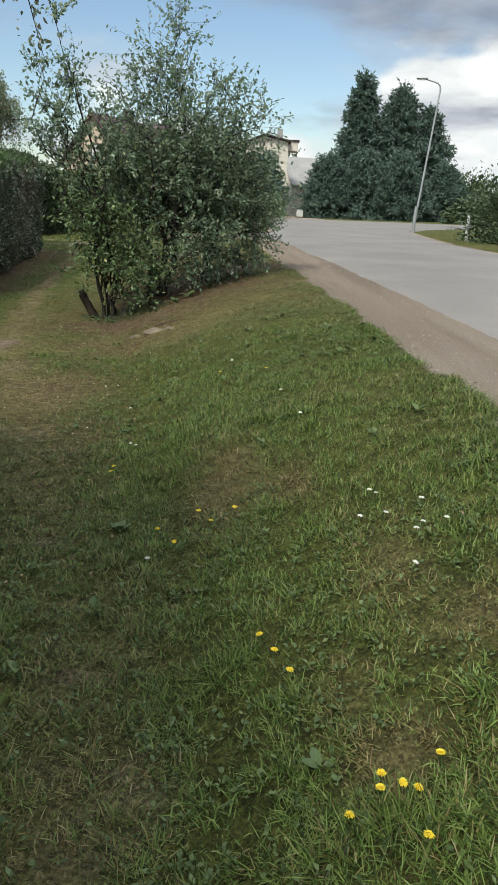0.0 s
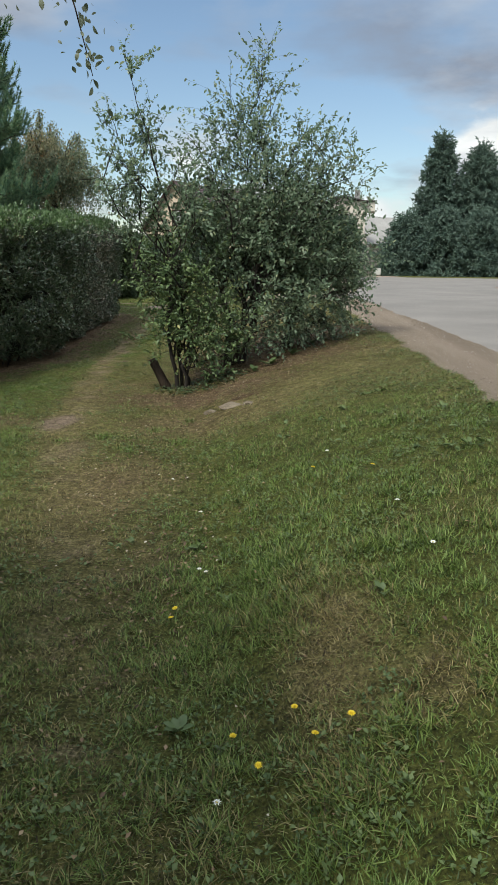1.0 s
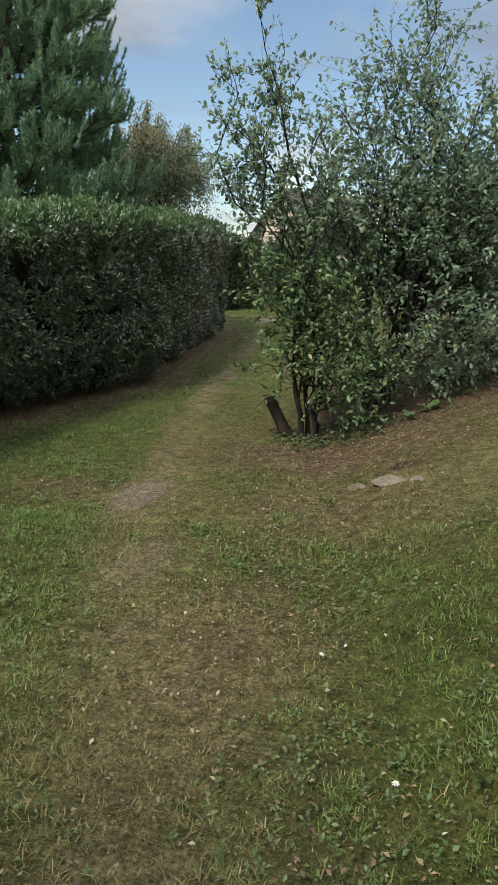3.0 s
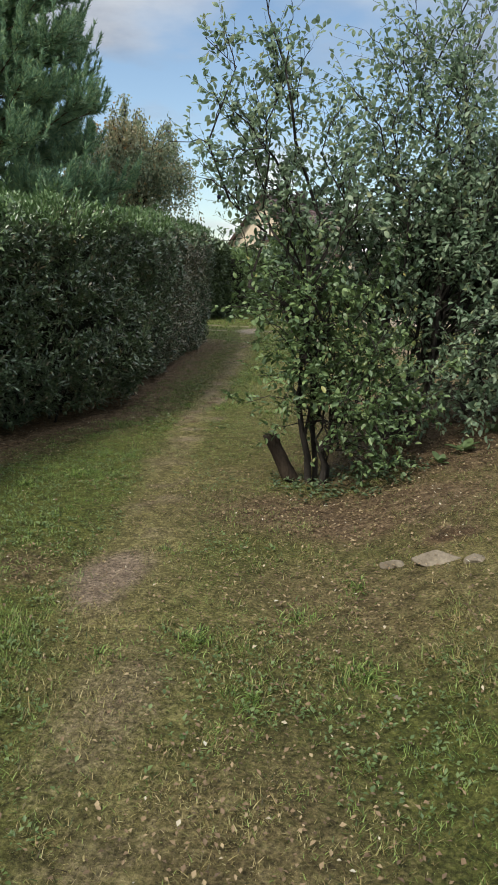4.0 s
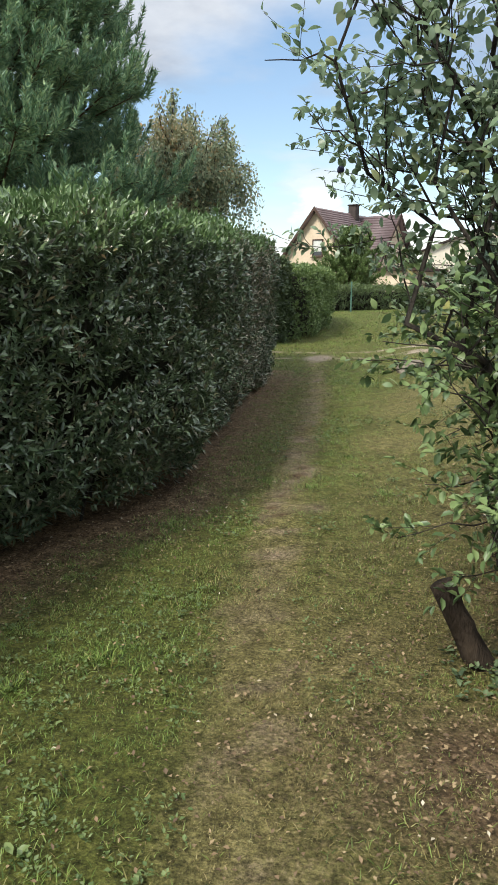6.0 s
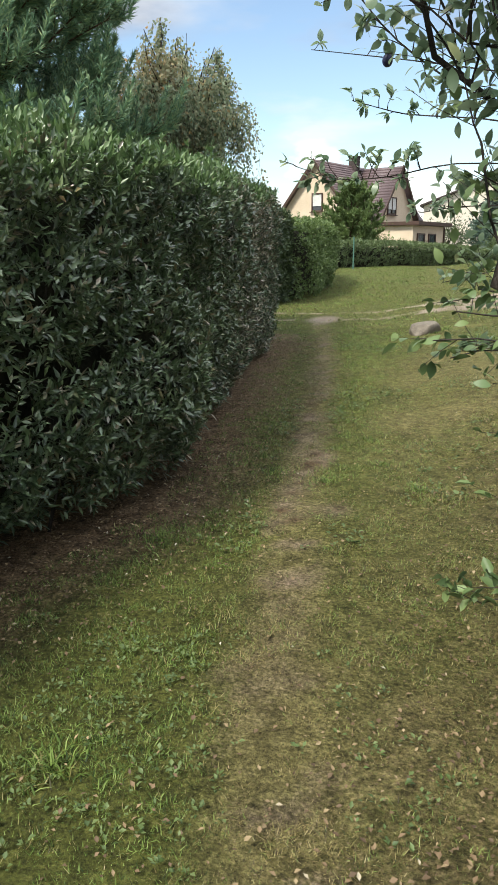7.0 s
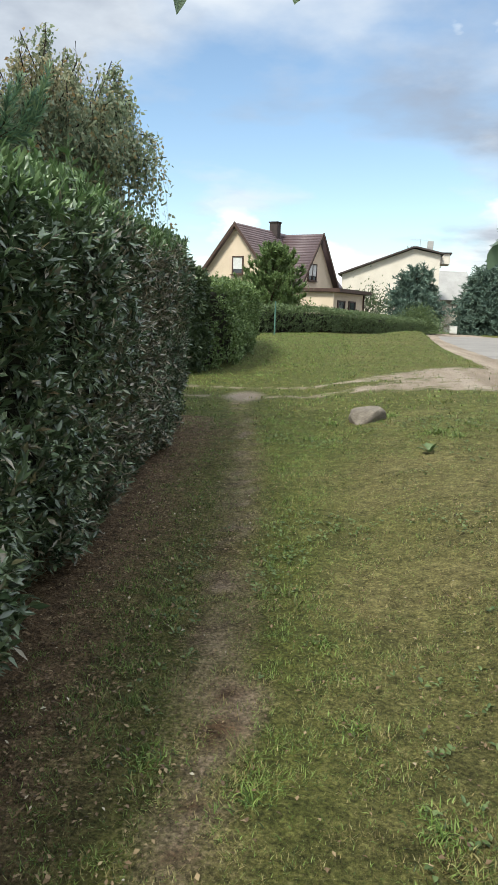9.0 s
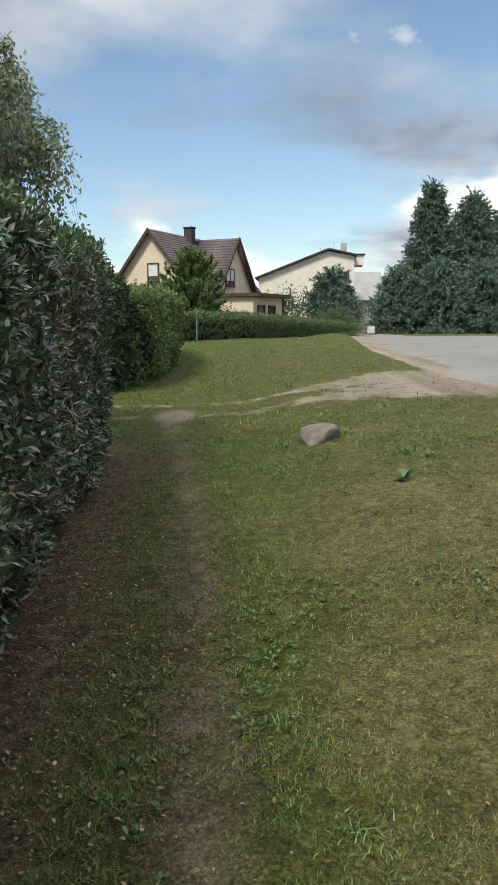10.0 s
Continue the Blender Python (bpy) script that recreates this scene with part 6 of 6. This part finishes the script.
DOCK_LEAF = leaf_material("dock_leaf", [(0, (0.06, 0.095, 0.03)), (1, (0.11, 0.155, 0.06))], 0.55, 0.2)
for k, (x, y, n, s) in enumerate([(-0.62, 10.1, 9, 0.17), (-0.80, 9.9, 7, 0.14), (-0.35, 10.5, 8, 0.15), (-0.1, 11.1, 8, 0.15), (0.18, 1.70, 4, 0.075), (-0.6, 3.42, 6, 0.08), (0.12, 3.98, 5, 0.08), (-1.96, 17.6, 9, 0.16)]):
    dock("broad_leaved_weed", "broad-leaved green weed growing at the bank" if k < 4 else "small broad-leaved weed in the turf", x, y, n, s, 40 + k)


# pieces of pale stone half sunk at the edge of the litter
for k, (x, y, sx, sy, sz, tn) in enumerate([(-1.12, 8.36, 0.085, 0.05, 0.05, 0.1), (-0.90, 8.28, 0.15, 0.06, 0.055, -0.12), (-0.74, 8.21, 0.06, 0.045, 0.05, 0.4), (-1.12, 7.19, 0.028, 0.022, 0.018, 0.0)]):
    rock("flat_stone", "pale half-sunk stone at the edge of the leaf litter", (x, y, gz(x, y) - 0.004), (sx, sy, sz), SLAB, 60 + k, tn, 0.5)


def tall_tuft(x, y, n, tall, seed):
    """Blades of a lush patch of longer grass."""
    rng = np.random.default_rng(seed)
    a, b = rng.uniform(0, 6.28, n), rng.uniform(0, 6.28, n)
    lean = rng.uniform(0.2, 1.4, n)
    rad = np.abs(rng.normal(0, 0.11, n))
    L = tall * rng.uniform(0.5, 1.1, n) * (1.1 - 2.0 * np.clip(rad, 0, 0.3))
    px, py = x + np.cos(b) * rad, y + np.sin(b) * rad
    p = np.stack([px, py, height(px, py) - 0.005], axis=-1)
    d = np.stack([np.cos(a) * np.sin(lean), np.sin(a) * np.sin(lean), np.cos(lean)], axis=-1)
    s = np.stack([-np.sin(a), np.cos(a), np.zeros(n)], axis=-1) * 0.0028
    p1, p2 = p + d * (L * 0.55)[:, None], p + d * L[:, None] + np.stack([np.cos(a), np.sin(a), -np.ones(n)], axis=-1) * (L * 0.22)[:, None]
    return np.stack([p - s, p + s, p1 + s * 0.8, p1 - s * 0.8, p2], axis=1).reshape(-1, 3), np.repeat((rng.uniform(0, 1, n) < 0.08) * 0.7, 5)


tufts = []
for k, (x, y, n, tall) in enumerate([(-1.97, 7.39, 240, 0.08), (-1.57, 7.72, 150, 0.07), (-1.24, 7.31, 180, 0.075), (-1.66, 7.06, 150, 0.07), (-2.31, 7.22, 110, 0.06), (-1.3, 8.11, 120, 0.07), (-2.4, 8.37, 90, 0.06),
                                     (1.03, 3.05, 260, 0.1), (0.46, 1.42, 300, 0.08), (0.6, 1.75, 240, 0.085), (-0.1, 1.7, 120, 0.09), (-3.5, 9.6, 200, 0.09), (-3.75, 9.3, 200, 0.09),
                                     (-3.8, 11.3, 160, 0.09), (-1.76, 18.6, 260, 0.13), (-1.6, 18.3, 180, 0.12), (-3.07, 12.49, 160, 0.06), (-2.47, 12.41, 240, 0.07), (-2.88, 13.59, 150, 0.065), (-2.72, 12.93, 160, 0.06), (-3.45, 12.6, 220, 0.06),
                                     (-2.2, 20.0, 130, 0.13), (-2.95, 19.7, 120, 0.12), (-2.35, 19.6, 90, 0.11)]):
    tufts.append(tall_tuft(x, y, int(n * 1.0), tall * 0.85, 90 + k))
tuft_v = np.concatenate([t[0] for t in tufts])
i = np.arange(len(tuft_v) // 5)[:, None] * 5
tagged(link_mesh("longer_grass", tuft_v, [i + [3, 2, 4], i + [0, 1, 2, 3]], BLADE, attrs={"straw": np.concatenate([t[1] for t in tufts])}),
       "lush green patches of longer grass in the turf", "grass", kind="stuff")

# ground cover at the foot of the plums
weeds(900, (-2.3, -0.7, 9.3, 10.6), 85, 0.04, "ground_cover", "small ivy-like leaves round the foot of the shrub", FAR_LEAF, 0, 3, 0.7,
      where=lambda x, y, dry, soil, litter, gravel, rng: ((x + 1.45) / 0.7) ** 2 + ((y - 9.9) / 0.5) ** 2 < rng.uniform(0.1, 1, len(x)))


# loose stones on the shoulder and the mouth of the field track
def loose_stones(n, seed):
    rng = np.random.default_rng(seed)
    y = rng.uniform(2, 30, n)
    x = verge_x(y) + rng.uniform(-0.15, 1.1, n)
    mouth = rng.uniform(0, 1, n) < 0.3
    x, y = np.where(mouth, rng.uniform(-2.5, 1.0, n), x), np.where(mouth, rng.uniform(23.0, 27.5, n), y)
    ok = land_masks(x, y)[3] > 0.3
    x, y = x[ok], y[ok]
    m = len(x)
    size = rng.uniform(0.004, 0.011, m) * (1 + 1.0 * (rng.uniform(0, 1, m) > 0.95))
    base = np.array([(1, 0, 0), (0, 1, 0), (-1, 0, 0), (0, -1, 0), (0, 0, 0.8), (0, 0, -0.5)], float)
    v = base[None] * rng.uniform(0.6, 1.3, (m, 6, 1)) * size[:, None, None]
    a = rng.uniform(0, 6.28, m)
    c, s = np.cos(a)[:, None], np.sin(a)[:, None]
    v = np.stack([v[..., 0] * c - v[..., 1] * s, v[..., 0] * s + v[..., 1] * c, v[..., 2]], axis=-1)
    v = v + np.stack([x, y, height(x, y) + size * 0.25], axis=-1)[:, None, :]
    tri = np.array([(0, 1, 4), (1, 2, 4), (2, 3, 4), (3, 0, 4), (1, 0, 5), (2, 1, 5), (3, 2, 5), (0, 3, 5)])
    f = (np.arange(m)[:, None, None] * 6 + tri[None]).reshape(-1, 3)
    tagged(link_mesh("loose_gravel", v.reshape(-1, 3), f, PEBBLE), "loose small stones on the gravel shoulder", "gravel", kind="stuff")


PEBBLE = leaf_material("pebble", [(0, (0.2, 0.16, 0.125)), (0.6, (0.3, 0.25, 0.2)), (1, (0.42, 0.37, 0.31))], 0.85, 0.0, 0.2)
loose_stones(4500, 17)
